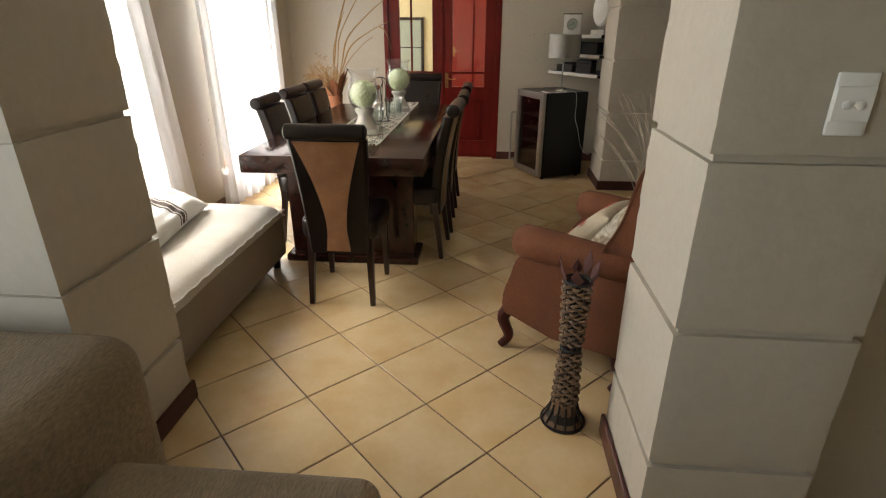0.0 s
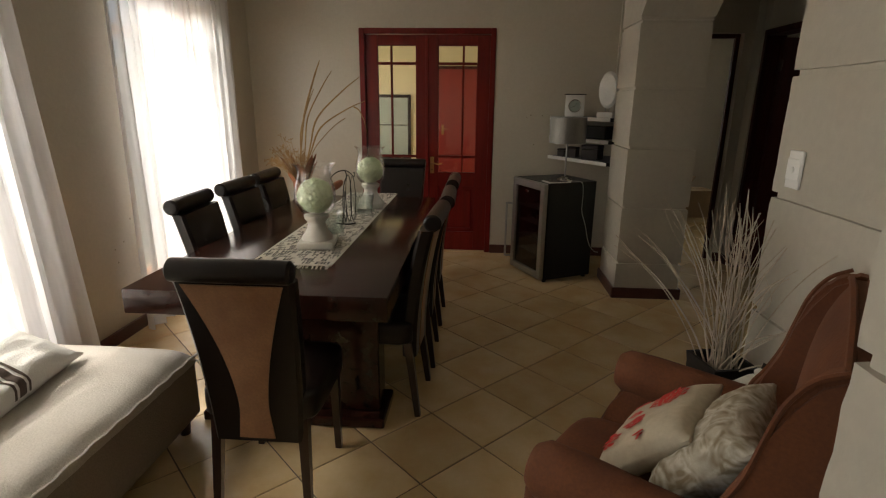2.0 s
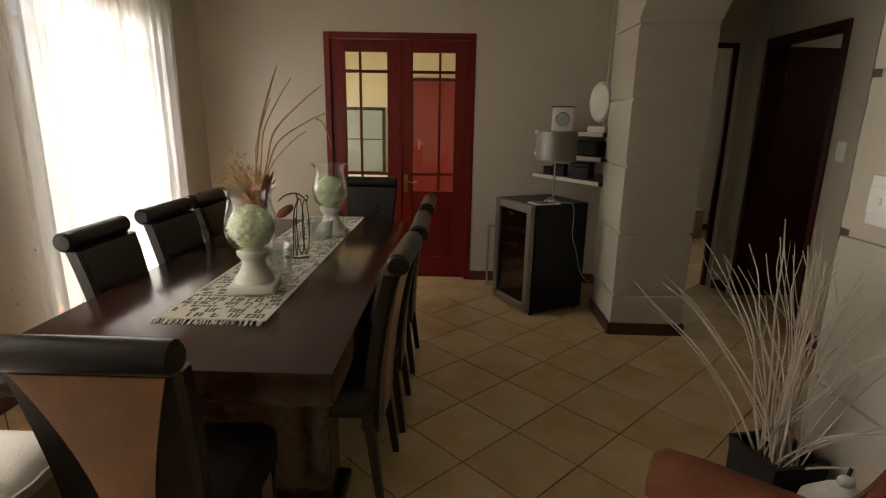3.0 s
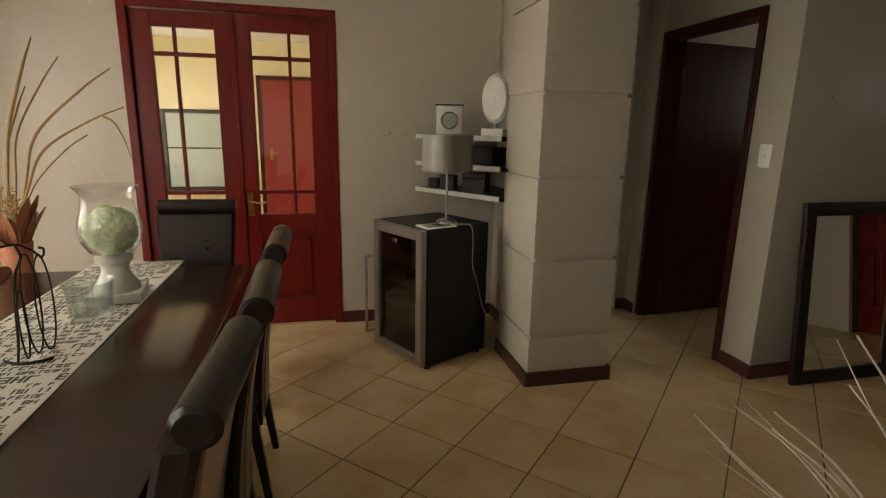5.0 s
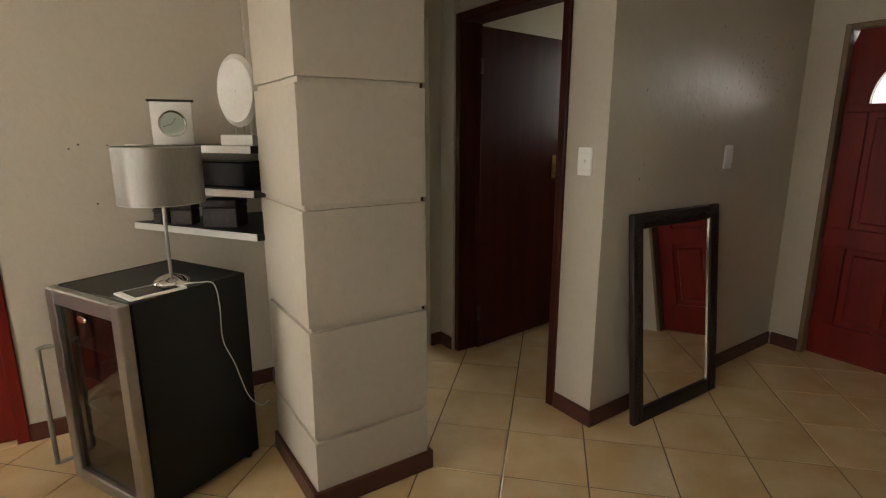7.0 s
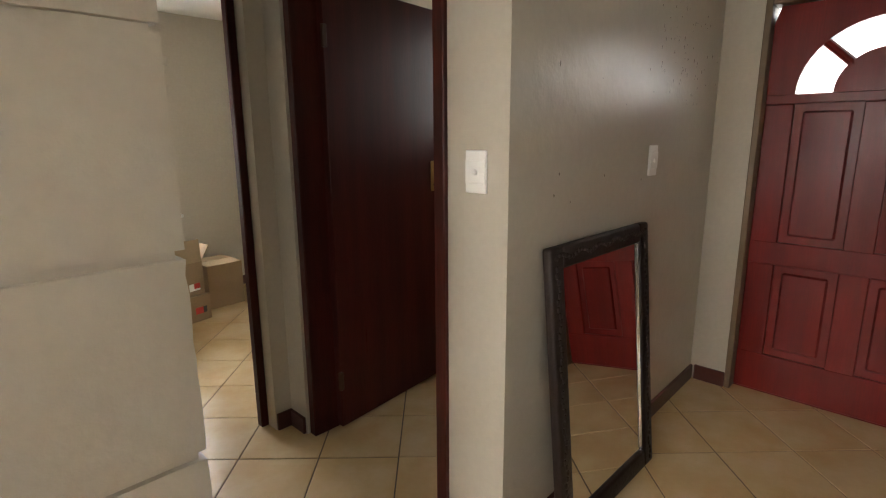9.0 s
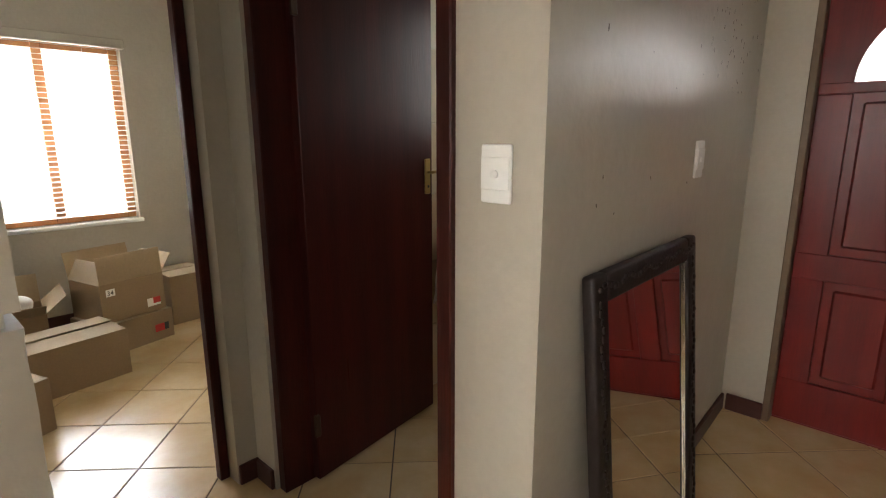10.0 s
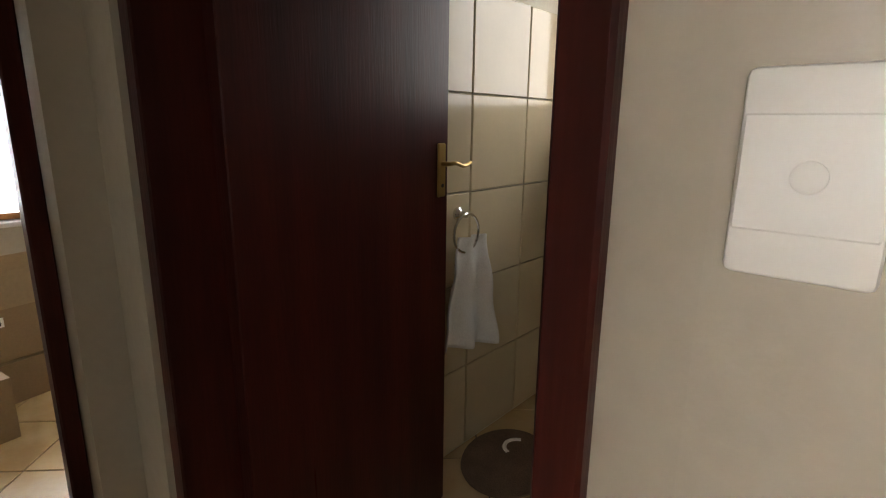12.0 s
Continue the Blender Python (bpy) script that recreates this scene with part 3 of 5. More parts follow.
for z in (0.25, 1.78):
    part("hinge", boxed(-0.012, 0.012, -0.012, 0.006, z - 0.045, z + 0.045, 0.004), BRONZE, bd, "dark bronze hinge")

# front door with a fanlight
fd = thing("door_front", "cherry-red panelled front door with glazed fanlight", "door", pose(-0.055, 0, 0), **ST)
FY0, FY1, FC = 3.69, 4.60, 4.145
R = 0.335
Z0 = 1.56
def fanlight():
    bm = bmesh.new()
    n = 24
    top = 1.97
    arcp = [(FC + R * math.cos(math.pi * k / n), Z0 + R * 0.95 * math.sin(math.pi * k / n)) for k in range(n + 1)]
    def rim(y, z):
        k = max(abs(y - FC) / (FY1 - FC), (z - Z0) / (top - Z0), 1e-6)
        return FC + (y - FC) / k, Z0 + (z - Z0) / k
    for xx in (4.462, 4.502):
        A = [bm.verts.new((xx, y, z)) for y, z in arcp]
        B = [bm.verts.new((xx, *rim(y, z))) for y, z in arcp]
        for k in range(n):
            bm.faces.new((A[k], A[k + 1], B[k + 1], B[k]))
    vs = bm.verts[:]
    q = len(vs) // 2
    for k in range(n):
        bm.faces.new((vs[k], vs[k + 1], vs[q + k + 1], vs[q + k]))
    return bm
part("fanlight_surround", fanlight(), CHERRY, fd, smooth=False)
part("leaf", boxed(4.475, 4.495, FY0, FY1, -0.01, Z0, 0.0), CHERRY, fd, smooth=False)
for a, b in ((FY1 - 0.125, FY1), (FC - 0.06, FC + 0.06), (FY0, FY0 + 0.125)):
    part("stile", boxed(4.462, 4.502, a, b, 0.012, Z0 - 0.045, 0.005), CHERRY, fd, smooth=False)
for z0, z1 in ((0.012, 0.22), (0.71, 0.83), (1.515, 1.56)):
    part("rail", boxed(4.460, 4.503, FY0, FY1, z0, z1, 0.004), CHERRY, fd, smooth=False)
for a, b in ((FC + 0.06, FY1 - 0.125), (FY0 + 0.125, FC - 0.06)):
    for z0, z1 in ((0.22, 0.71), (0.83, 1.515)):
        part("raised_panel", boxed(4.466, 4.490, a + 0.035, b - 0.035, z0 + 0.035, z1 - 0.035, 0.01), CHERRY, fd, smooth=False)
for k in (45, 90, 135):
    c, s = math.cos(radians(k)), math.sin(radians(k))
    part("fan_bar", tube(bmesh.new(), [(4.482, FC + 0.17 * c, Z0 + 0.17 * s), (4.482, FC + (R + 0.01) * c, Z0 + (R + 0.01) * 0.96 * s)], 0.021, 8), CHERRY, fd, smooth=False)
part("fan_hub", prism(bmesh.new(), [(0.185 * math.cos(math.pi * k / 20), 0.185 * math.sin(math.pi * k / 20)) for k in range(21)], -0.018, 0.018), CHERRY, fd, m=pose(4.482, FC, Z0, 0, 0, 90), smooth=False)
fp = part("fan_pane", boxed(4.480, 4.484, FC - R, FC + R, Z0, Z0 + R), PANE, fd, smooth=False)
fp.visible_shadow = False


# windows of the dining room, mostly behind voile
def casement(name, y0, y1):
    t = thing(name, "tall wooden casement window behind sheer curtains", "window", **ST)
    fr = part("window_frame", boxed(-2.21, -2.15, y0, y0 + 0.05, 0.25, 2.15, 0.004), PINE, t, smooth=False)
    part("window_frame", boxed(-2.21, -2.15, y1 - 0.05, y1, 0.25, 2.15, 0.004), PINE, t, smooth=False)
    for z in (0.25, 1.86, 2.10):
        part("window_rail", boxed(-2.205, -2.155, y0 + 0.05, y1 - 0.05, z, z + 0.05, 0.004), PINE, t, smooth=False)
    part("mullion", boxed(-2.20, -2.16, (y0 + y1) / 2 - 0.02, (y0 + y1) / 2 + 0.02, 0.30, 2.10, 0.004), PINE, t, smooth=False)
    p = part("pane", boxed(-2.182, -2.178, y0 + 0.05, y1 - 0.05, 0.30, 2.10), PANE, t, smooth=False)
    p.visible_shadow = False
    part("window_sill", boxed(-2.15, -2.02, y0, y1, 0.235, 0.262, 0.006), WHITEPLASTIC, t, smooth=False)
    return t


casement("window_near", 1.95, 3.18)
casement("window_far", 4.17, 5.25)


def curtain(x, y0, y1, z0, z1, folds, seed, flare=0.0):
    bm = bmesh.new()
    nu, nv = folds * 12, 26
    rng = random.Random(seed)
    ph = [rng.uniform(0, 6.28) for _ in range(4)]
    rows = []
    for j in range(nv + 1):
        f = j / nv
        row = []
        for i in range(nu + 1):
            u = i / nu
            s = u + 0.012 * math.sin(11 * u + ph[0])
            y = y0 + (y1 - y0) * u + flare * (1 - f) * (u - 0.3)
            amp = 0.026 + 0.014 * math.sin(5 * u + ph[1])
            d = amp * math.sin(2 * math.pi * folds * s + ph[2]) + 0.012 * math.sin(2 * math.pi * folds * 2.3 * s + 1.5 * f + ph[3])
            d *= 0.75 + 0.5 * (1 - f)
            y += 0.010 * math.sin(4.4 * math.pi * folds * s + f * 2)
            row.append(bm.verts.new((x + d, y, z0 + (z1 - z0) * f + 0.006 * math.sin(9 * u + ph[1]) * (f < 0.01))))
        rows.append(row)
    for a, b in zip(rows, rows[1:]):
        for k in range(nu):
            bm.faces.new((a[k], a[k + 1], b[k + 1], b[k]))
    return bm


def drape(y0, y1, z0, folds, seed, flare, rod0, rod1):
    c = thing("sheer_curtain", "white sheer voile curtain hanging in soft folds", "curtain", group="curtains of the dining room")
    part("voile", curtain(-1.935, y0, y1, z0, 2.32, folds, seed, flare), SHEER, c)
    part("curtain_rod", tube(bmesh.new(), [(-1.935, rod0, 2.335), (-1.935, rod1, 2.335)], 0.012, 10), STEEL, c, "steel curtain rod")
    for y in (rod0 + 0.05, rod1 - 0.05):
        part("rod_bracket", boxed(WIN_X, -1.93, y - 0.01, y + 0.01, 2.325, 2.345, 0.003), STEEL, c)


drape(1.80, 3.30, 0.03, 13, 3, 0.22, 1.75, 3.40)
drape(3.96, 5.46, 0.03, 14, 8, 0.05, 3.90, 5.52)


# switches
def switch(name, m, label, rockers=(0.0,)):
    t = thing(name, label, "light switch", m, group="light switches")
    part("plate", boxed(-0.04, 0.04, -0.010, 0, -0.063, 0.063, 0.005, 2), WHITEPLASTIC, t)
    part("insert", boxed(-0.0375, 0.0375, -0.0125, -0.009, -0.034, 0.036, 0.0012), WHITEPLASTIC, t)
    for x in rockers:
        part("rocker", lathe(bmesh.new(), [(0.0095, 0), (0.0095, 0.004), (0.007, 0.005)], 20), WHITEPLASTIC, t, m=pose(x, -0.0115, 0, 90, 0, 0))
    return t


switch("light_switch", pose(2.52, 4.877, 1.27, 0, 0, -90), "white plastic light switch on the end of the wall")
switch("light_switch", pose(3.54, 4.7905, 1.268, 0, 0, 1.6), "white plastic light switch above the leaning mirror")
switch("light_switch", pose(0.885, 1.18, 1.268), "white plastic double light switch on the plaster pier", (-0.012, 0.012))
switch("light_switch", pose(1.20, 2.815, 1.252, 0, 0, -90), "white plastic light switch on the grooved wall")

# ---------- dining room ----------
table = thing("dining_table", "dark glossy wooden dining table with thick top", "table", pose(-0.69, 3.82, 0))
part("tabletop", boxed(-0.51, 0.51, -1.06, 1.06, 0.665, 0.765, 0.006, 2), WENGE, table)
for s in (-1, 1):
    part("pedestal", boxed(-0.40, 0.40, s * 0.62 - 0.07, s * 0.62 + 0.07, 0.05, 0.665, 0.006), WENGE, table)
    part("foot", boxed(-0.43, 0.43, s * 0.62 - 0.14, s * 0.62 + 0.14, 0, 0.05, 0.008), WENGE, table)
part("stretcher", boxed(-0.05, 0.05, -0.55, 0.55, 0.30, 0.42, 0.004), WENGE, table)


def dining_chair():
    """Faces +y; origin on the floor under the middle of the seat."""
    t = thing("dining_chair", "black leather dining chair with scroll back and tan suede panel", "chair", group="chairs round the dining table")
    bm = soft(bmesh.new(), 0.42, 0.44, 0.12, 0.28, 32, 14)
    part("seat", bm, LEATHER, t, m=pose(0, 0.02, 0.43))
    # side view of the back: outer (rear) line leans and rolls backwards at the top
    prof = []
    for k in range(15):
        f = k / 14
        z = 0.30 + 0.62 * f
        prof.append((-0.205 - 0.085 * f ** 2.0, z))
    def halfw(z):
        f = (z - 0.30) / 0.7
        return 0.158 + 0.040 * f
    bm = bmesh.new()
    rings = []
    path = list(prof)
    cx, cz, rr = -0.306, 0.955, 0.042
    for y, z in path:
        w = halfw(z)
        b = 0.014
        sec = [(-w, y + b), (-w + b, y), (w - b, y), (w, y + b), (w, y + 0.052), (w - b, y + 0.066), (-w + b, y + 0.066), (-w, y + 0.052)]
        rings.append([bm.verts.new((px, py, z)) for px, py in sec])
    for a, b in zip(rings, rings[1:]):
        for k in range(8):
            bm.faces.new((a[k], a[(k + 1) % 8], b[(k + 1) % 8], b[k]))
    bm.faces.new(rings[0][::-1])
    bm.faces.new(rings[-1])
    back = part("backrest", bm, LEATHER, t)
    bm = bmesh.new()
    lathe(bm, [(0.010, -0.197), (0.028, -0.195), (0.038, -0.186), (0.039, 0.0), (0.038, 0.186), (0.028, 0.195), (0.010, 0.197)], 24)
    for v in bm.verts:
        v.co = Vector((v.co.z, v.co.x * 1.05, v.co.y))
    part("scroll", bm, LEATHER, t, "rolled leather scroll", m=pose(0, cx + 0.022, cz, 0, 0, 0))
    bm = bmesh.new()
    rows = []
    for k in range(21):
        f = k / 20
        z = 0.315 + 0.595 * f
        ff = (z - 0.30) / 0.62
        y = -0.205 - 0.085 * ff ** 2.0 - 0.0035
        w = 0.052 + 0.012 * (1 - min(1, f / 0.18)) + 0.112 * max(0.0, (f - 0.22) / 0.78) ** 1.55
        rows.append([bm.verts.new((a * w, y - 0.0015 * (1 - a * a), z)) for a in (-1, -0.6, 0, 0.6, 1)] + [bm.verts.new((a * w, y + 0.006, z)) for a in (1, -1)])
    for a, b in zip(rows, rows[1:]):
        for k in range(7):
            bm.faces.new((a[k], a[(k + 1) % 7], b[(k + 1) % 7], b[k]))
    bm.faces.new(rows[0][::-1])
    bm.faces.new(rows[-1])
    part("back_panel", bm, SUEDE, t, "tan suede hourglass panel")
    for sx in (-1, 1):
        part("leg", tube(bmesh.new(), [(sx * 0.172, 0.19, 0), (sx * 0.168, 0.185, 0.40)], 0.018, 4, 0.027), LEGWOOD, t, smooth=False)
        part("leg", tube(bmesh.new(), [(sx * 0.170, -0.215, 0), (sx * 0.155, -0.165, 0.40)], 0.018, 4, 0.027), LEGWOOD, t, smooth=False)
    return t


chair = dining_chair()
chair.matrix_basis = pose(-0.607, 2.735, 0, 0, 0, 0)
tagged(chair, "black leather dining chair with tan suede back, at the table's end")
for y, r in ((3.37, 87), (3.84, 91), (4.43, 90)):
    c = copy_thing(chair, pose(-0.325 if y < 3.5 else -0.305, y, 0, 0, 0, r))
    tagged(c, "black leather dining chair with scroll back, pushed to the table")
for y, r in ((3.555, -88), (4.06, -92), (4.53, -90)):
    c = copy_thing(chair, pose(-1.05, y, 0, 0, 0, r))
    tagged(c, "black leather dining chair between table and window")
c = copy_thing(chair, pose(-0.505, 5.15, 0, 0, 0, 180))
tagged(c, "black leather dining chair in front of the double door")

# runner with printed rows and a fringe
runner = thing("table_runner", "cream table runner with dark printed writing and fringe", "table runner", pose(-0.67, 4.03, 0.765))
part("cloth", boxed(-0.185, 0.185, -0.92, 0.92, 0.0005, 0.004, 0.001), RUNNER, runner)
rng = random.Random(5)
bm = bmesh.new()
y = -0.90
while y < 0.90:
    h = rng.choice((0.022, 0.028, 0.036, 0.018))
    x = -0.175 + rng.uniform(0, 0.01)
    while x < 0.165:
        w = h * rng.uniform(0.35, 0.75)
        kind = rng.random()
        if kind < 0.82:
            s = h * 0.2
            box(bm, x, x + s, y, y + h, 0.0041, 0.0048)
            if rng.random() < 0.7:
                box(bm, x + s, min(x + w, 0.178), y + h - s * 0.8, y + h, 0.0041, 0.0048)
            if rng.random() < 0.6:
                box(bm, x + s, min(x + w, 0.178), y + h * 0.42, y + h * 0.58, 0.0041, 0.0048)
            if rng.random() < 0.5:
                box(bm, min(x + w, 0.178), min(x + w + s, 0.18), y, y + h, 0.0041, 0.0048)
            if rng.random() < 0.4:
                box(bm, x + s, min(x + w, 0.178), y, y + s * 0.8, 0.0041, 0.0048)
        x += w + h * 0.32
    y += h + 0.010
part("print", bm, INK, runner, "rows of dark printed letters", smooth=False)
for s in (-1, 1):
    bm = bmesh.new()
    for k in range(70):
        x = -0.184 + 0.368 * k / 69
        a = rng.uniform(-0.012, 0.012)
        tube(bm, [(x, s * 0.915, 0.004), (x + a / 2, s * 0.935, 0.006 + rng.uniform(0, 0.004)), (x + a, s * (0.950 + rng.uniform(0, 0.016)), 0.002)], 0.0018, 4)
    part("fringe", bm, RUNNER, runner)


# hurricane glasses with flower balls on white plinths
def flower_ball(r, seed):
    bm = bmesh.new()
    rg = random.Random(seed)
    soft(bm, 1.72 * r, 1.72 * r, 1.72 * r, 1.0, 24, 14, wob=0.08)
    n = 150
    for k in range(n):
        z = 1 - 2 * (k + 0.5) / n
        a = k * 2.39996
        d = Vector((math.sqrt(1 - z * z) * math.cos(a), math.sqrt(1 - z * z) * math.sin(a), z))
        u = d.orthogonal().normalized()
        u.rotate(Matrix.Rotation(rg.uniform(0, 6.28), 3, d))
        c = d * r * rg.uniform(0.86, 0.93)
        for q in range(4):
            e = u.copy()
            e.rotate(Matrix.Rotation(q * math.pi / 2 + rg.uniform(-0.2, 0.2), 3, d))
            w = d.cross(e)
            s = r * rg.uniform(0.17, 0.25)
            lift = d * s * rg.uniform(0.10, 0.45)
            bm.faces.new([bm.verts.new(p) for p in (c, c + e * s * 0.55 + w * s * 0.5 + lift * 0.6, c + e * s * 1.05 + lift, c + e * s * 0.55 - w * s * 0.5 + lift * 0.6)])
    return bm


def hurricane(x, y, seed):
    t = thing("hurricane_vase", "glass hurricane vase with pale green flower ball on white plinth", "vase", pose(x, y, 0.770), group="vases on the table")
    part("plinth_base", boxed(-0.085, 0.085, -0.085, 0.085, 0, 0.035, 0.006, 2), CERAMIC, t, m=pose(0, 0, 0, 0, 0, 8))
    part("plinth", lathe(bmesh.new(), [(0.075, 0.035), (0.073, 0.050), (0.055, 0.075), (0.043, 0.105), (0.045, 0.125), (0.058, 0.140), (0.060, 0.155), (0.050, 0.160)], 28), CERAMIC, t)
    gp = [(0.040, 0.160), (0.070, 0.172), (0.092, 0.205), (0.099, 0.245), (0.094, 0.290), (0.082, 0.330), (0.078, 0.360), (0.086, 0.385), (0.102, 0.402)]
    bm = lathe(bmesh.new(), gp + [(r - 0.0035, z + 0.001) for r, z in reversed(gp)], 36, cap=False)
    g = part("glass_bowl", bm, GLASS, t, "clear flared glass bowl")
    g.visible_shadow = False
    part("flower_ball", flower_ball(0.087, seed), PETAL, t, "pale green hydrangea ball", m=pose(0, 0, 0.248))
    return t


hurricane(-0.640, 3.43, 1)
hurricane(-0.580, 4.44, 2)


def tumbler(x, y):
    gp = [(0.058, 0.002), (0.061, 0.02), (0.072, 0.122), (0.0735, 0.124)]
    bm = lathe(bmesh.new(), [(0.001, 0.0)] + gp + [(r - 0.004, z) for r, z in reversed(gp[1:])] + [(0.001, 0.016)], 36, cap=False)
    o = solo("glass_tumbler", bm, THICKGLASS, "clear glass candle tumbler on the runner", "glass", pose(x, y, 0.770), "glasses on the runner")
    o.visible_shadow = False


tumbler(-0.625, 3.645)
tumbler(-0.590, 4.235)

# wire figure
wire = thing("wire_sculpture", "black bent-wire figure with a small shade leaf", "ornament", pose(-0.625, 3.92, 0.770, 0, 0, 30) @ Matrix.Diagonal((0.8, 0.8, 1.0, 1.0)))
def ring(c, rx, rz, tilt, n=22):
    return [(c[0] + rx * math.cos(2 * math.pi * k / n) * math.cos(tilt), c[1] + rx * math.cos(2 * math.pi * k / n) * math.sin(tilt), c[2] + rz * math.sin(2 * math.pi * k / n)) for k in range(n + 1)]
for c, rx, rz, ti in (((0.03, 0, 0.148), 0.024, 0.135, 0.3), ((0.065, 0.012, 0.143), 0.034, 0.130, 0.7), ((0.0, -0.012, 0.100), 0.026, 0.092, 1.1)):
    part("wire_loop", tube(bmesh.new(), ring(c, rx, rz, ti), 0.003, 6), IRON, wire)
part("wire_stem", tube(bmesh.new(), arc([(-0.03, -0.03, 0.004), (-0.02, -0.02, 0.06), (-0.012, 0, 0.15), (0.0, 0, 0.23), (0.02, 0, 0.275), (0.012, 0, 0.305)]), 0.004, 6), IRON, wire)
part("wire_arm", tube(bmesh.new(), arc([(-0.09, 0, 0.275), (-0.05, 0, 0.300), (0.01, 0, 0.308), (0.05, 0, 0.290), (0.075, 0, 0.270), (0.082, 0, 0.290), (0.068, 0, 0.295)]), 0.0035, 6), IRON, wire)
part("wire_foot", tube(bmesh.new(), arc([(-0.06, 0.02, 0.004), (-0.03, -0.03, 0.004), (0.02, -0.05, 0.004), (0.06, -0.04, 0.004)]), 0.0045, 6), IRON, wire)
part("leaf", soft(bmesh.new(), 0.11, 0.035, 0.045, 0.9, 16, 10), TERRACOTTA, wire, "small brown leaf", m=pose(-0.055, 0, 0.225, 0, -25, 0))

# daybed under the near window
bench = thing("daybed", "grey-beige linen-covered daybed below the window", "daybed", pose(-1.49, 2.39, 0))
bm = boxed(-0.395, 0.395, -0.63, 0.63, 0.075, 0.36, 0.02, 3)
part("base", bm, TAUPELINEN, bench, "taupe upholstered base")
bm = bmesh.new()
NU, NV = 40, 56
g = []
for j in range(NV + 1):
    row = []
    for i in range(NU + 1):
        u, v = 2 * i / NU - 1, 2 * j / NV - 1
        z = 0.425 - 0.05 * (abs(u) ** 10 + abs(v) ** 14) + 0.006 * noise.noise(Vector((u * 2, v * 3, 0))) - 0.012 * max(0, noise.noise(Vector((u * 1.2 + 4, v * 6, 1)))) * abs(u)
        x = 0.402 * u + 0.004 * noise.noise(Vector((v * 9, u, 3))) * abs(u) ** 8
        row.append(bm.verts.new((x, 0.637 * v, z)))
    g.append(row)
for a, b in zip(g, g[1:]):
    for k in range(NU):
        bm.faces.new((a[k], a[k + 1], b[k + 1], b[k]))
edge = g[0][:] + [r[-1] for r in g[1:]] + g[-1][-2::-1] + [r[0] for r in g[-2:0:-1]]
low = [bm.verts.new((v.co.x * 1.004, v.co.y * 1.003, 0.335 + 0.010 * noise.noise(v.co * 7))) for v in edge]
for k in range(len(edge)):
    q = (k + 1) % len(edge)
    bm.faces.new((edge[k], edge[q], low[q], low[k]))
part("mattress_cover", bm, LINEN, bench, "creased linen cover")
bm = tube(bmesh.new(), [(0.404, -0.63 + 1.26 * k / 40, 0.372 + 0.004 * math.sin(k * 1.7)) for k in range(41)], 0.006, 6)
part("piping", bm, LINEN, bench)
for sx in (-0.34, 0.34):
    for sy in (-0.57, 0.57):
        part("leg", tube(bmesh.new(), [(sx, sy, 0), (sx, sy, 0.08)], 0.022, 10, 0.028), LEGWOOD, bench)

cu = thing("cushion", "white cotton cushion with dark brown stripes, on the daybed", "cushion", pose(-1.53, 2.466, 0.505, -66, 0, 98))
part("cover", pillow(bmesh.new(), 0.70, 0.27, 0.12, wrinkle=0.014, seed=2), WHITECLOTH, cu)
for x0, w in ((-0.030, 0.012), (-0.006, 0.034), (0.040, 0.012)):
    bm = bmesh.new()
    n = 20
    rows = []
    for j in range(n + 1):
        v = 2 * j / n - 1
        row = []
        for xx in (x0, x0 + w):
            u = xx / 0.35
            full = max(0.0, (1 - u ** 4) * (1 - v ** 4)) ** 0.55
            pin = 1 - 0.07 * (1 - u * u) * abs(v) ** 3
            yy = -(0.060 * full + 0.0065) - 0.014 * full * noise.noise(Vector((u * 3 + 2, v * 3, -1)))
            row.append(bm.verts.new((xx, yy, 0.135 * v * pin)))
        rows.append(row)
    for a, b in zip(rows, rows[1:]):
        bm.faces.new((a[0], a[1], b[1], b[0]))
    part("stripe", bm, BROWNCLOTH, cu, "dark brown woven stripe")


# armchair: a winged chair, turned towards the table
AX, AY, AR = 0.737, 2.218, 57.0
ac = thing("armchair", "rust-brown velvet wing armchair with rolled arms", "armchair", pose(AX, AY, 0, 0, 0, AR))
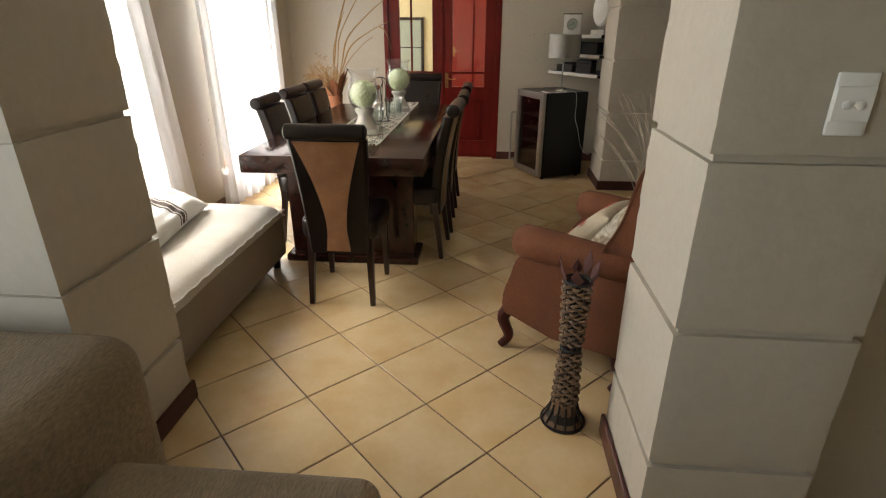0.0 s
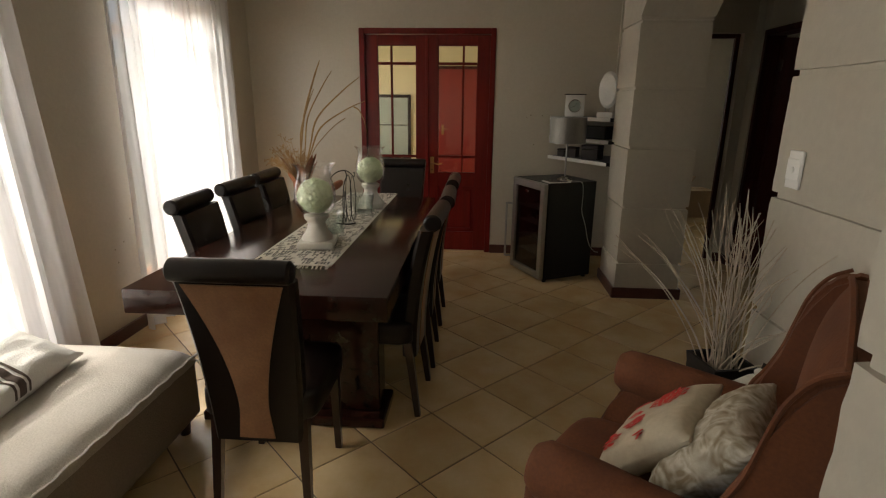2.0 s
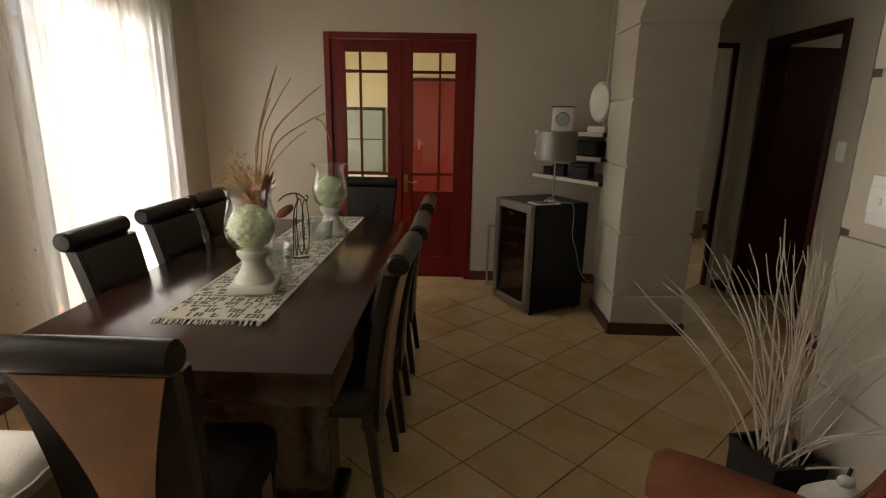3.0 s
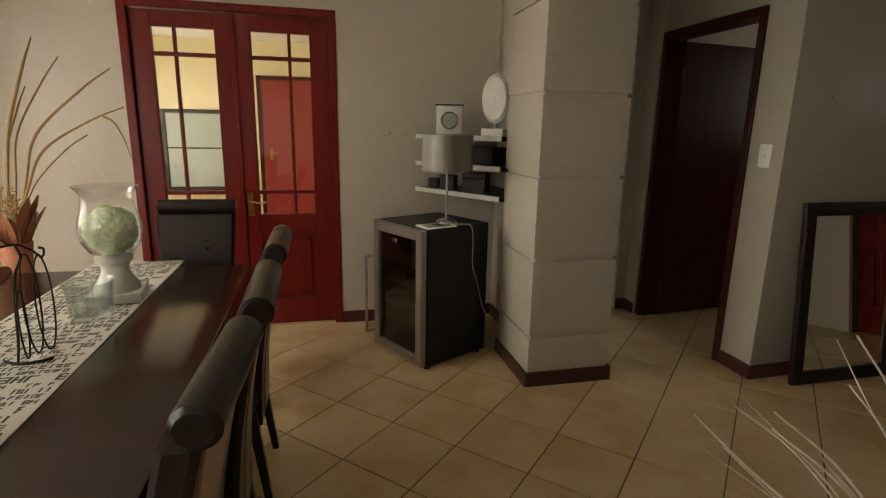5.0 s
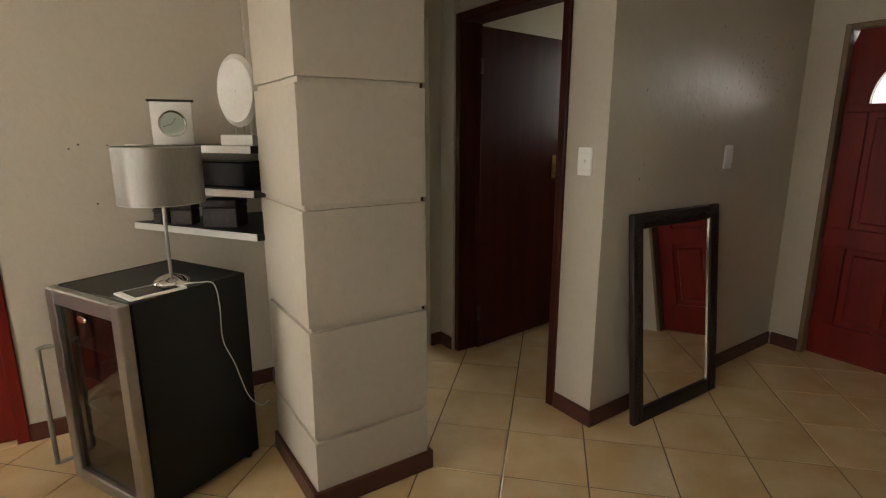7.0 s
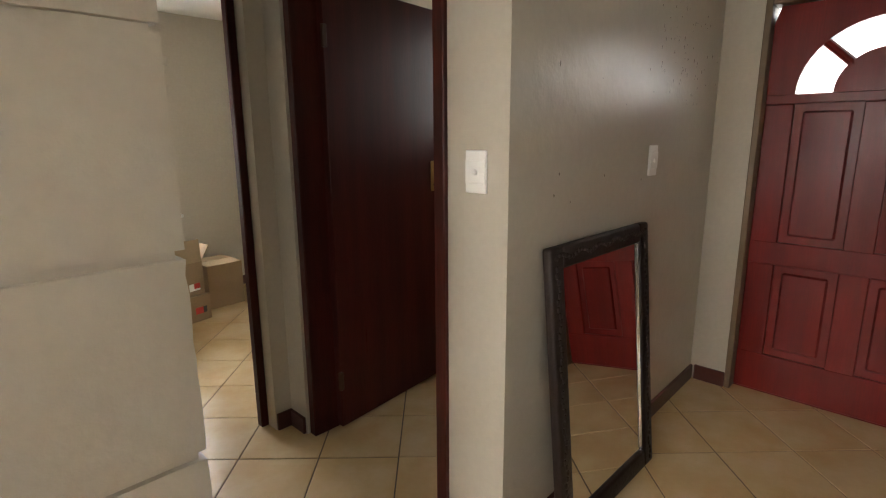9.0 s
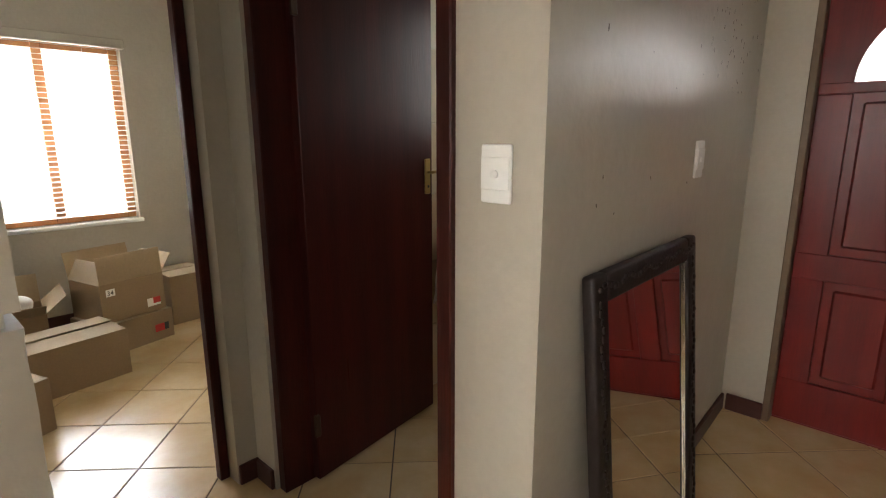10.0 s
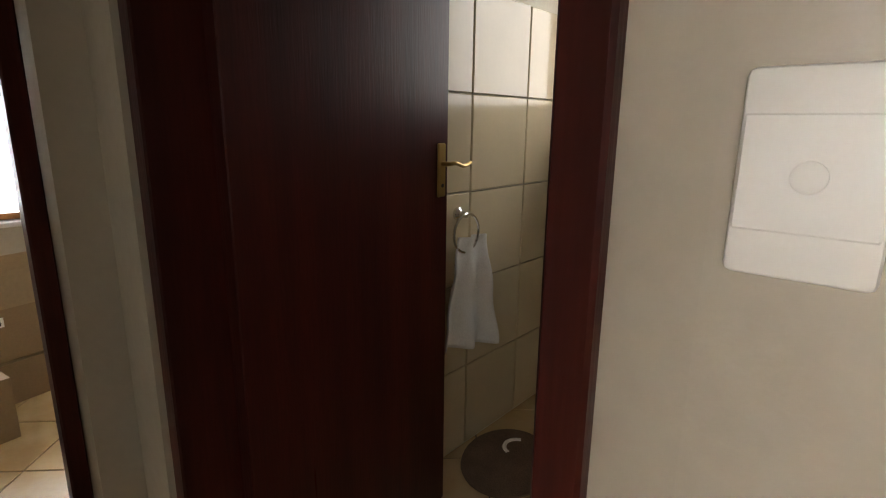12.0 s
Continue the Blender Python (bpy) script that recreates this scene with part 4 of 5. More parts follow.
# local: faces +y, width along x
part("seat_base", boxed(-0.27, 0.27, -0.20, 0.385, 0.20, 0.335, 0.03, 3), VELVET, ac)
part("seat_cushion", soft(bmesh.new(), 0.50, 0.58, 0.15, 0.35, 32, 14, wob=0.02), VELVET, ac, m=pose(0, 0.12, 0.36))
for s in (-1, 1):
    # side panel, fuller towards the bottom of its front edge
    bm = bmesh.new()
    prof = [(-0.24, 0.19), (0.10, 0.18), (0.375, 0.20), (0.385, 0.27), (0.36, 0.36), (0.30, 0.46), (0.27, 0.56), (0.25, 0.60), (-0.24, 0.60)]
    prism(bm, prof, -0.045, 0.045)
    for v in bm.verts:
        v.co = Vector((s * (0.31 - 0.03 * max(0.0, v.co.x - 0.24) / 0.14) + v.co.y, v.co.x, v.co.z))
    bmesh.ops.bevel(bm, geom=bm.edges[:], offset=0.016, segments=2, affect="EDGES")
    arm = part("arm", bm, VELVET, ac)
    bm = lathe(bmesh.new(), [(0.02, 0.318), (0.055, 0.312), (0.072, 0.285), (0.074, 0.20), (0.068, 0.05), (0.060, -0.20)], 24)
    for v in bm.verts:
        v.co = Vector((v.co.x, v.co.z, v.co.y))
    part("arm_roll", bm, VELVET, arm, m=pose(s * 0.315, 0, 0.578))
    # wing between arm and back, its front edge swept up and back
    bm = bmesh.new()
    prof = [(-0.27, 0.56), (-0.06, 0.56), (-0.075, 0.64), (-0.105, 0.70), (-0.135, 0.78), (-0.155, 0.87), (-0.175, 0.95), (-0.21, 1.01), (-0.255, 1.04), (-0.30, 1.035)]
    prism(bm, prof, -0.032, 0.032)
    for v in bm.verts:
        v.co = Vector((s * (0.318 + 0.012 * (v.co.z - 0.56)) + v.co.y, v.co.x, v.co.z))
    bmesh.ops.bevel(bm, geom=bm.edges[:], offset=0.014, segments=3, affect="EDGES")
    wing = part("wing", bm, VELVET, ac)
    part("piping", tube(bmesh.new(), arc([(s * 0.351, y + 0.002, z) for y, z in prof[1:9]], 4), 0.006, 6), VELVET, wing)
bm = bmesh.new()
rows = []
for j in range(19):
    f = j / 18
    z = 0.20 + 0.86 * f
    row = []
    for i in range(25):
        u = 2 * i / 24 - 1
        zz = 0.20 + (z - 0.20) * (1 - 0.045 * abs(u) ** 2.6)
        row.append((u * 0.325, -0.205 - 0.055 * f ** 1.2, zz))
    rows.append(row)
F = [[bm.verts.new((x, y + 0.055 * (1 - (2 * abs(j / 18 - 0.5)) ** 6) * (1 - 0.5 * abs(x / 0.33) ** 4), z)) for x, y, z in r] for j, r in enumerate(rows)]
B = [[bm.verts.new((x, y - 0.04, z)) for x, y, z in r] for r in rows]
for G in (F, B):
    for a, b in zip(G, G[1:]):
        for k in range(24):
            bm.faces.new((a[k], a[k + 1], b[k + 1], b[k]))
rim = lambda R: R[0][:] + [r[-1] for r in R[1:]] + R[-1][-2::-1] + [r[0] for r in R[-2:0:-1]]
a, b = rim(F), rim(B)
for k in range(len(a)):
    q = (k + 1) % len(a)
    bm.faces.new((a[k], a[q], b[q], b[k]))
back = part("backrest", bm, VELVET, ac)
part("piping", tube(bmesh.new(), [Vector(p) + Vector((0, 0.01, 0.002)) for p in rows[-1]], 0.008, 6), VELVET, back)
for sx, sy in ((-0.265, 0.36), (0.265, 0.36), (-0.28, -0.19), (0.28, -0.19)):
    o = 0.03 * (1 if sx > 0 else -1)
    part("leg", tube(bmesh.new(), arc([(sx, sy, 0.21), (sx + o, sy + 0.02, 0.16), (sx + 0.2 * o, sy, 0.06), (sx + 0.9 * o, sy + 0.03, 0.008)]), 0.034, 10, 0.018), SHADEDRED, ac, "turned cabriole leg")


def on_chair(x, y, z, rx, rz):
    """Place on the armchair, from its own axes."""
    return pose(AX, AY, 0, 0, 0, AR) @ pose(x, y, z, rx, 0, rz)


c1 = thing("scatter_cushion", "cream scatter cushion with red flower print on the armchair", "cushion", on_chair(0.03, 0.10, 0.575, 45, -2))
part("cover", pillow(bmesh.new(), 0.34, 0.31, 0.11, wrinkle=0.003, seed=5), mat("cream_cotton", (0.50, 0.42, 0.30), 0.9, big=0.4, fine=0.2, bump=0.4), c1)
rg = random.Random(4)
for cx, cz, rad, n in ((0.055, 0.055, 0.058, 46), (-0.045, -0.02, 0.032, 18), (0.02, -0.045, 0.020, 8), (-0.10, -0.085, 0.030, 14), (-0.125, 0.02, 0.014, 5), (0.11, -0.06, 0.022, 9)):
    for k in range(n):
        a, q = k * 2.4, rad * math.sqrt((k + 0.5) / n)
        u, v = (cx + q * math.cos(a)) / 0.17, (cz + q * math.sin(a)) / 0.155
        full = max(0.0, (1 - u ** 4) * (1 - v ** 4)) ** 0.55
        part("petal", lathe(bmesh.new(), [(0.001, 0.0), (rg.uniform(0.008, 0.013), 0.0008), (0.001, 0.0018)], 7, sy=rg.uniform(0.45, 0.8)), REDPRINT, c1, "", pose(u * 0.17, 0.055 * full + 0.0055, v * 0.155, -90 + rg.uniform(-8, 8), math.degrees(a), 0))
c2 = thing("scatter_cushion", "cream damask scatter cushion on the armchair", "cushion", on_chair(-0.03, -0.04, 0.615, 36, 0))
part("cover", pillow(bmesh.new(), 0.36, 0.34, 0.13, wrinkle=0.012, seed=9), DAMASK, c2)

# tall woven vase beside the pier
vb = thing("wicker_vase", "tall woven brown wicker vase on a flared wire foot", "vase", pose(0.485, 1.685, 0))
def vase_r(z):
    return 0.034 + 0.012 * abs(z - 0.34) / 0.28 + (0.036 * ((0.10 - z) / 0.10) ** 1.5 if z < 0.10 else 0)
part("inner", lathe(bmesh.new(), [(vase_r(z) - 0.006, z) for z in (0.02, 0.1, 0.2, 0.3, 0.36, 0.45, 0.55, 0.60)], 20), BLACKPOT, vb)
for band, (z0, z1) in enumerate(((0.10, 0.32), (0.36, 0.60))):
    bm = bmesh.new()
    n = 14
    z = z0
    k = 0
    while z < z1:
        pts = [((vase_r(z) + 0.0065 * math.cos(n / 2 * 2 * math.pi * i / 56 * 1.0 + math.pi * k)) * math.cos(2 * math.pi * i / 56), (vase_r(z) + 0.0065 * math.cos(n / 2 * 2 * math.pi * i / 56 + math.pi * k)) * math.sin(2 * math.pi * i / 56), z + 0.003 * math.sin(i * 0.7 + k)) for i in range(57)]
        tube(bm, pts, 0.0062, 6)
        z += 0.0165
        k += 1
    part("weave", bm, WICKER, vb, "glossy plaited wicker band")
for k in range(12):
    a = 2 * math.pi * k / 12
    c, s = math.cos(a), math.sin(a)
    part("rib", tube(bmesh.new(), [(c * vase_r(z), s * vase_r(z), z) for z in (0.004, 0.03, 0.06, 0.10, 0.2, 0.34, 0.5, 0.6)] , 0.004, 6), IRON, vb)
for z in (0.006, 0.335, 0.605):
    part("hoop", tube(bmesh.new(), [(vase_r(z) * math.cos(2 * math.pi * i / 32), vase_r(z) * math.sin(2 * math.pi * i / 32), z) for i in range(33)], 0.006, 6), IRON, vb)
bm = lathe(bmesh.new(), [(0.078, 0.006), (0.062, 0.03), (0.050, 0.07), (0.046, 0.11)], 24, cap=False)
part("foot_skirt", bm, WICKER, vb)
rg = random.Random(9)
for k in range(10):
    a = rg.uniform(0, 6.28)
    l = rg.uniform(0.05, 0.11)
    bm = bmesh.new()
    d = Vector((math.cos(a), math.sin(a), 0))
    s = Vector((-d.y, d.x, 0))
    b0 = Vector((0, 0, 0.60)) + d * 0.04
    pts = [b0, b0 + d * 0.018 + s * 0.018 + Vector((0, 0, l * 0.5)), b0 + d * 0.03 + Vector((0, 0, l)), b0 + d * 0.018 - s * 0.018 + Vector((0, 0, l * 0.5))]
    vs = [bm.verts.new(p) for p in pts] + [bm.verts.new(p + d * 0.003) for p in pts]
    bm.faces.new(vs[:4]); bm.faces.new(vs[7:3:-1])
    for i in range(4):
        bm.faces.new((vs[i], vs[(i + 1) % 4], vs[4 + (i + 1) % 4], vs[4 + i]))
    part("dried_leaf", bm, mat("dried_red_leaf", (0.10, 0.03, 0.025), 0.7, big=0.4) if k == 0 else bpy.data.materials["dried_red_leaf"], vb, "dark red dried leaf")

# pot with pale branches
pot = thing("branch_pot", "black square pot full of pale dried branches", "plant", pose(1.07, 2.83, 0, 0, 0, 12))
bm = bmesh.new()
prof = ((0.075, 0.0), (0.082, 0.25), (0.084, 0.50), (0.088, 0.54))
rings = [[bm.verts.new((sx * r, sy * r, z)) for sx, sy in ((-1, -1), (1, -1), (1, 1), (-1, 1))] for r, z in prof] + [[bm.verts.new((sx * r, sy * r, z)) for sx, sy in ((-1, -1), (1, -1), (1, 1), (-1, 1))] for r, z in ((0.076, 0.54), (0.072, 0.45))]
for a, b in zip(rings, rings[1:]):
    for k in range(4):
        bm.faces.new((a[k], a[(k + 1) % 4], b[(k + 1) % 4], b[k]))
bm.faces.new(rings[0][::-1]); bm.faces.new(rings[-1])
part("pot", bm, BLACKPOT, pot, smooth=False)
rg = random.Random(21)
for k in range(46):
    f = 2 * (k + 0.5) / 46 - 1
    f = math.copysign(abs(f) ** 1.25, f) + rg.uniform(-0.06, 0.06)
    if f < 0:
        ox, oy = -0.30 * -f + rg.uniform(-0.06, 0.05), 0.27 * -f + rg.uniform(-0.09, 0.06)
    else:
        ox, oy = 0.05 * f + rg.uniform(-0.10, 0.03), -0.46 * f + rg.uniform(-0.05, 0.08)
    hh = rg.uniform(0.50, 0.66) - (0.16 if f < 0 else 0.34) * abs(f) ** 1.6
    q = Vector((rg.uniform(-0.05, 0.05), rg.uniform(-0.05, 0.05), 0.48))
    e = Vector((min(q.x + ox, 0.07), q.y + oy, 0.54 + hh))
    d = e - q
    wob = lambda w: Vector((rg.uniform(-w, w), rg.uniform(-w, w), 0))
    p1 = q + Vector((d.x * 0.20, d.y * 0.20, d.z * 0.32)) + wob(0.008)
    p2 = q + Vector((d.x * 0.50, d.y * 0.50, d.z * 0.64)) + wob(0.012)
    p3 = q + Vector((d.x * 0.78, d.y * 0.78, d.z * 0.86)) + wob(0.014)
    bm = tube(bmesh.new(), arc([q, p1, p2, p3, e], 4), rg.choice((0.0022, 0.0028, 0.0036, 0.0048)), 5, 0.0014)
    if k % 2:
        tube(bm, arc([p2, p2.lerp(e, 0.4) + wob(0.03), p2.lerp(e, 0.8) + wob(0.06) + Vector((0, 0, 0.03))], 4), 0.0018, 4, 0.0008)
    part("branch", bm, TWIG, pot)

ov = thing("floor_vase", "white ceramic gourd-shaped floor vase behind the armchair", "vase", pose(1.085, 2.60, 0))
part("body", lathe(bmesh.new(), [(0.05, 0.0), (0.07, 0.02), (0.085, 0.15), (0.10, 0.35), (0.105, 0.45), (0.085, 0.54), (0.04, 0.585), (0.018, 0.60)], 28), CERAMIC, ov)
part("knot", soft(bmesh.new(), 0.04, 0.03, 0.03, 0.9, 12, 8), CERAMIC, ov, m=pose(0, 0, 0.61))
part("stem", tube(bmesh.new(), [(0, 0, 0.61), (0.015, 0.01, 0.64)], 0.005, 6), IRON, ov)

# dried grasses in a terracotta vase in the corner
dv = thing("dried_arrangement", "terracotta vase with tall dried grasses and pods", "plant", pose(-1.43, 5.55, 0))
part("vase", lathe(bmesh.new(), [(0.085, 0), (0.11, 0.10), (0.12, 0.30), (0.085, 0.52), (0.062, 0.62), (0.070, 0.70), (0.078, 0.76), (0.070, 0.76), (0.060, 0.70), (0.050, 0.62)], 28), TERRACOTTA, dv)
rg = random.Random(31)
for tip, bend, w in (((0.22, -0.02, 1.78), (-0.03, 0, 0.10), 0.016), ((0.55, -0.02, 1.65), (-0.10, 0, 0.14), 0.014), ((0.60, -0.04, 1.46), (-0.08, 0, 0.16), 0.014), ((0.14, 0.03, 1.55), (-0.05, 0, 0.08), 0.010), ((0.44, -0.1, 1.32), (-0.04, 0, 0.08), 0.007), ((0.30, 0.04, 1.70), (-0.07, 0, 0.12), 0.010)):
    tip = Vector(tip)
    base = Vector((rg.uniform(-0.03, 0.03), rg.uniform(-0.03, 0.03), 0.70))
    mid = base.lerp(tip, 0.5) + Vector(bend)
    pts = arc([base, base.lerp(mid, 0.55) + Vector((0, 0, 0.03)), mid, mid.lerp(tip, 0.6) + Vector((0, 0, 0.02)), tip], 6)
    bm = bmesh.new()
    rows = []
    for i, p in enumerate(pts):
        f = i / (len(pts) - 1)
        ww = 0.62 * w * (0.35 + 1.3 * f * (1 - f) * 1.6) * (1 if f < 0.97 else 0.3)
        sd = Vector((0.8, 0.35, -0.3)).normalized() * ww
        rows.append([bm.verts.new(p - sd), bm.verts.new(p + Vector((0, -0.004, 0.003))), bm.verts.new(p + sd), bm.verts.new(p + Vector((0, 0.004, -0.003)))])
    for a, b in zip(rows, rows[1:]):
        for k in range(4):
            bm.faces.new((a[k], a[(k + 1) % 4], b[(k + 1) % 4], b[k]))
    part("reed_leaf", bm, DRYSTRAW, dv, "long dry reed leaf")
for k in range(14):
    a = 2.4 * k
    d, w = Vector((math.cos(a), math.sin(a), 0)), rg.uniform(0.018, 0.032)
    sd = Vector((-d.y, d.x, 0))
    top, out = rg.uniform(0.86, 1.02), rg.uniform(0.05, 0.14)
    bm = bmesh.new()
    rows = []
    for j in range(8):
        f = j / 7
        c = d * (0.03 + out * f ** 1.8) + Vector((0, 0, 0.66 + (top - 0.66) * f + 0.01 * math.sin(5 * f + k)))
        ww = w * (0.35 + 2.2 * f * (1 - f) + 0.25 * f) * (0.25 if j == 7 else 1)
        rows.append([bm.verts.new(c - sd * ww + d * 0.008), bm.verts.new(c), bm.verts.new(c + sd * ww + d * 0.008), bm.verts.new(c + d * 0.004)])
    for p, q in zip(rows, rows[1:]):
        for i in range(4):
            bm.faces.new((p[i], p[(i + 1) % 4], q[(i + 1) % 4], q[i]))
    part("broad_leaf", bm, TERRACOTTA, dv, "curled orange-brown dried leaf")
part("bent_leaf", tube(bmesh.new(), arc([(0.50, -0.04, 1.41), (0.55, -0.05, 1.38), (0.59, -0.05, 1.29), (0.61, -0.05, 1.20)]), 0.007, 6, 0.002), DRYSTRAW, dv)
bm = bmesh.new()
for k in range(90):
    a = rg.uniform(0, 6.28)
    r = 0.20 * math.sqrt(rg.random())
    e = Vector((-0.10 + r * math.cos(a), -0.05 + 0.6 * r * math.sin(a), 0.92 + 0.30 * rg.random() * (1.1 - r / 0.2)))
    b0 = Vector((rg.uniform(-0.04, 0.04), rg.uniform(-0.04, 0.04), 0.75))
    tube(bm, [b0, b0.lerp(e, 0.5) + Vector((rg.uniform(-0.02, 0.02), 0, 0.03)), e], 0.0022, 4, 0.0012)
    for q in range(4):
        f = e + Vector((rg.uniform(-0.025, 0.025), rg.uniform(-0.02, 0.02), rg.uniform(-0.02, 0.025)))
        tube(bm, [e, f], 0.0015, 3, 0.004)
tagged(part("straw_tuft", bm, DRYSTRAW, dv, "curly dry straw flowers"), kind="stuff")

# ---------- corner: cooler, lamp, shelves ----------
FR = thing("wine_cooler", "black wine cooler with steel-framed glass door, set across the corner", "wine cooler", pose(0.665, 5.188, 0, 0, 0, 117))
# local: x runs along the front to its far end, y runs back
cw, cd, ch = 0.485, 0.515, 0.835
def fb(nm, x0, x1, y0, y1, z0, z1, material, bev=0.004, label=""):
    # x: along the front, y: depth behind it (to the right of the front's run)
    return part(nm, boxed(x0, x1, -y1, -y0, z0, z1, bev), material, FR, label)
fb("side_panel", 0, 0.02, 0.045, cd, 0.02, ch, BLACKPLASTIC)
fb("side_panel", cw - 0.02, cw, 0.045, cd, 0.02, ch, BLACKPLASTIC)
fb("top_panel", 0.02, cw - 0.02, 0.045, cd, ch - 0.03, ch, BLACKPLASTIC)
fb("bottom_panel", 0.02, cw - 0.02, 0.045, cd, 0.02, 0.07, BLACKPLASTIC)
fb("back_panel", 0.02, cw - 0.02, cd - 0.02, cd, 0.07, ch - 0.03, BLACKPLASTIC)
door = fb("door", 0, 0.055, 0, 0.04, 0.03, ch, STEEL, 0.005, "brushed steel door frame")
for a in ((cw - 0.055, cw, 0.03, ch), (0.055, cw - 0.055, ch - 0.06, ch), (0.055, cw - 0.055, 0.03, 0.085)):
    part("door_frame_bar", boxed(a[0], a[1], -0.04, 0, a[2], a[3], 0.005), STEEL, door)
dp = part("door_glass", boxed(0.055, cw - 0.055, -0.025, -0.019, 0.085, ch - 0.06), FRIDGEGLASS, door, "smoked glass")
dp.visible_shadow = False
part("handle", tube(bmesh.new(), arc([(cw + 0.0, 0.0, 0.60), (cw + 0.012, 0.045, 0.60), (cw + 0.012, 0.048, 0.56), (cw + 0.012, 0.048, 0.16), (cw + 0.012, 0.045, 0.12), (cw, 0.0, 0.12)], 5), 0.009, 8), STEEL, door, "steel bar handle")
part("display", lathe(bmesh.new(), [(0.028, 0), (0.028, 0.003), (0.024, 0.005)], 24, sy=0.45), CHROME, door, "small oval display", m=pose(cw / 2 + 0.03, -0.014, ch - 0.095, -90, 0, 0))
for z in (0.20, 0.33, 0.46, 0.59):
    sh = fb("wire_shelf", 0.025, cw - 0.025, 0.06, cd - 0.03, z, z + 0.008, STEEL, 0.002)
for z, xs in ((0.48, (0.12, 0.24, 0.34)), (0.61, (0.13, 0.26)), (0.35, (0.2, 0.31))):
    for x in xs:
        bt = part("bottle", tube(bmesh.new(), [(x, -0.11, z + 0.035), (x, -0.15, z + 0.035), (x, -0.19, z + 0.036), (x, -0.42, z + 0.036)], 0.016, 12, 0.036), SCREEN, FR, "dark wine bottle")
        part("bottle_cap", tube(bmesh.new(), [(x, -0.085, z + 0.035), (x, -0.112, z + 0.035)], 0.017, 12), CHROME, bt, "silver foil cap")
for x, y in ((0.03, 0.07), (cw - 0.03, 0.07), (0.03, cd - 0.04), (cw - 0.03, cd - 0.04)):
    part("foot", tube(bmesh.new(), [(x, -y, 0), (x, -y, 0.03)], 0.018, 10), BLACKPLASTIC, FR)

lamp = thing("table_lamp", "table lamp with brushed silver drum shade on thin stem", "lamp", pose(0.852, 5.40, 0.835))
part("base", lathe(bmesh.new(), [(0.066, 0), (0.066, 0.006), (0.060, 0.018), (0.040, 0.031), (0.018, 0.038), (0.009, 0.042)], 32), CHROME, lamp)
part("stem", tube(bmesh.new(), [(0, 0, 0.03), (0, 0, 0.47)], 0.007, 10), STEEL, lamp)
bm = lathe(bmesh.new(), [(0.146, 0.312), (0.146, 0.515), (0.1435, 0.515), (0.1435, 0.312)], 48, cap=False)
part("shade", bm, SILVER, lamp, "brushed silver drum shade")
for z in (0.313, 0.514):
    part("shade_rim", tube(bmesh.new(), [(0.1445 * math.cos(2 * math.pi * k / 48), 0.1445 * math.sin(2 * math.pi * k / 48), z) for k in range(49)], 0.0025, 6), STEEL, lamp)
for k in range(3):
    a = 2.1 * k
    part("shade_spoke", tube(bmesh.new(), [(0, 0, 0.47), (0.143 * math.cos(a), 0.143 * math.sin(a), 0.510)], 0.002, 5), STEEL, lamp)

tab = thing("tablet", "white tablet lying on the wine cooler, charging", "tablet", pose(0.775, 5.325, 0.835, 0, 0, 20))
part("body", boxed(-0.10, 0.10, -0.066, 0.066, 0.0005, 0.009, 0.003, 2), WHITEPLASTIC, tab)
part("screen", boxed(-0.078, 0.078, -0.054, 0.054, 0.0088, 0.0096), SCREEN, tab, "black glossy screen")
cab = arc([(0.868, 5.36, 0.840), (0.93, 5.325, 0.846), (0.985, 5.325, 0.832), (1.00, 5.328, 0.74), (1.00, 5.325, 0.60), (1.04, 5.345, 0.48), (1.085, 5.37, 0.32), (1.14, 5.40, 0.24), (1.20, 5.50, 0.20)], 8)
solo("charger_cable", tube(bmesh.new(), cab, 0.0023, 6), CABLE, "thin white charger cable down the cooler's side", "cable")


def corner_shelf(z, thick=0.028):
    bm = bmesh.new()
    A = [(0.79, 6.098), (0.79, 6.075), (1.19, 5.44), (1.383, 5.44), (1.383, 6.098)]
    vs0 = [bm.verts.new((x, y, z)) for x, y in A]
    vs1 = [bm.verts.new((x, y, z + thick)) for x, y in A]
    bm.faces.new(vs0[::-1]); bm.faces.new(vs1)
    for k in range(len(A)):
        bm.faces.new((vs0[k], vs0[(k + 1) % len(A)], vs1[(k + 1) % len(A)], vs1[k]))
    t = thing("corner_shelf", "silver-edged dark corner shelf fixed to the wall", "shelf", group="corner shelves")
    part("board", bm, BLACKPLASTIC, t, smooth=False)
    p, q = Vector((0.79, 6.075, z)), Vector((1.19, 5.44, z))
    d = (q - p).normalized()
    o = Vector((-abs(d.y), -abs(d.x), 0)).normalized() * 0.005
    bm = bmesh.new()
    v = [bm.verts.new(c) for c in (p + o * 0.2, q + o * 0.2, q + o, p + o)]
    w = [bm.verts.new(c.co + Vector((0, 0, thick + 0.002))) for c in v]
    bm.faces.new(v[::-1]); bm.faces.new(w)
    for k in range(4):
        bm.faces.new((v[k], v[(k + 1) % 4], w[(k + 1) % 4], w[k]))
    part("edge_strip", bm, EDGE, t, "silver edge strip", smooth=False)


for z in (0.955, 1.135, 1.315):
    corner_shelf(z)
solo("cable_trunking", boxed(1.355, 1.383, 6.07, 6.098, 1.345, H, 0.003), PAINT, "painted cable trunking in the room's corner", "trunking", smooth=False, **ST)

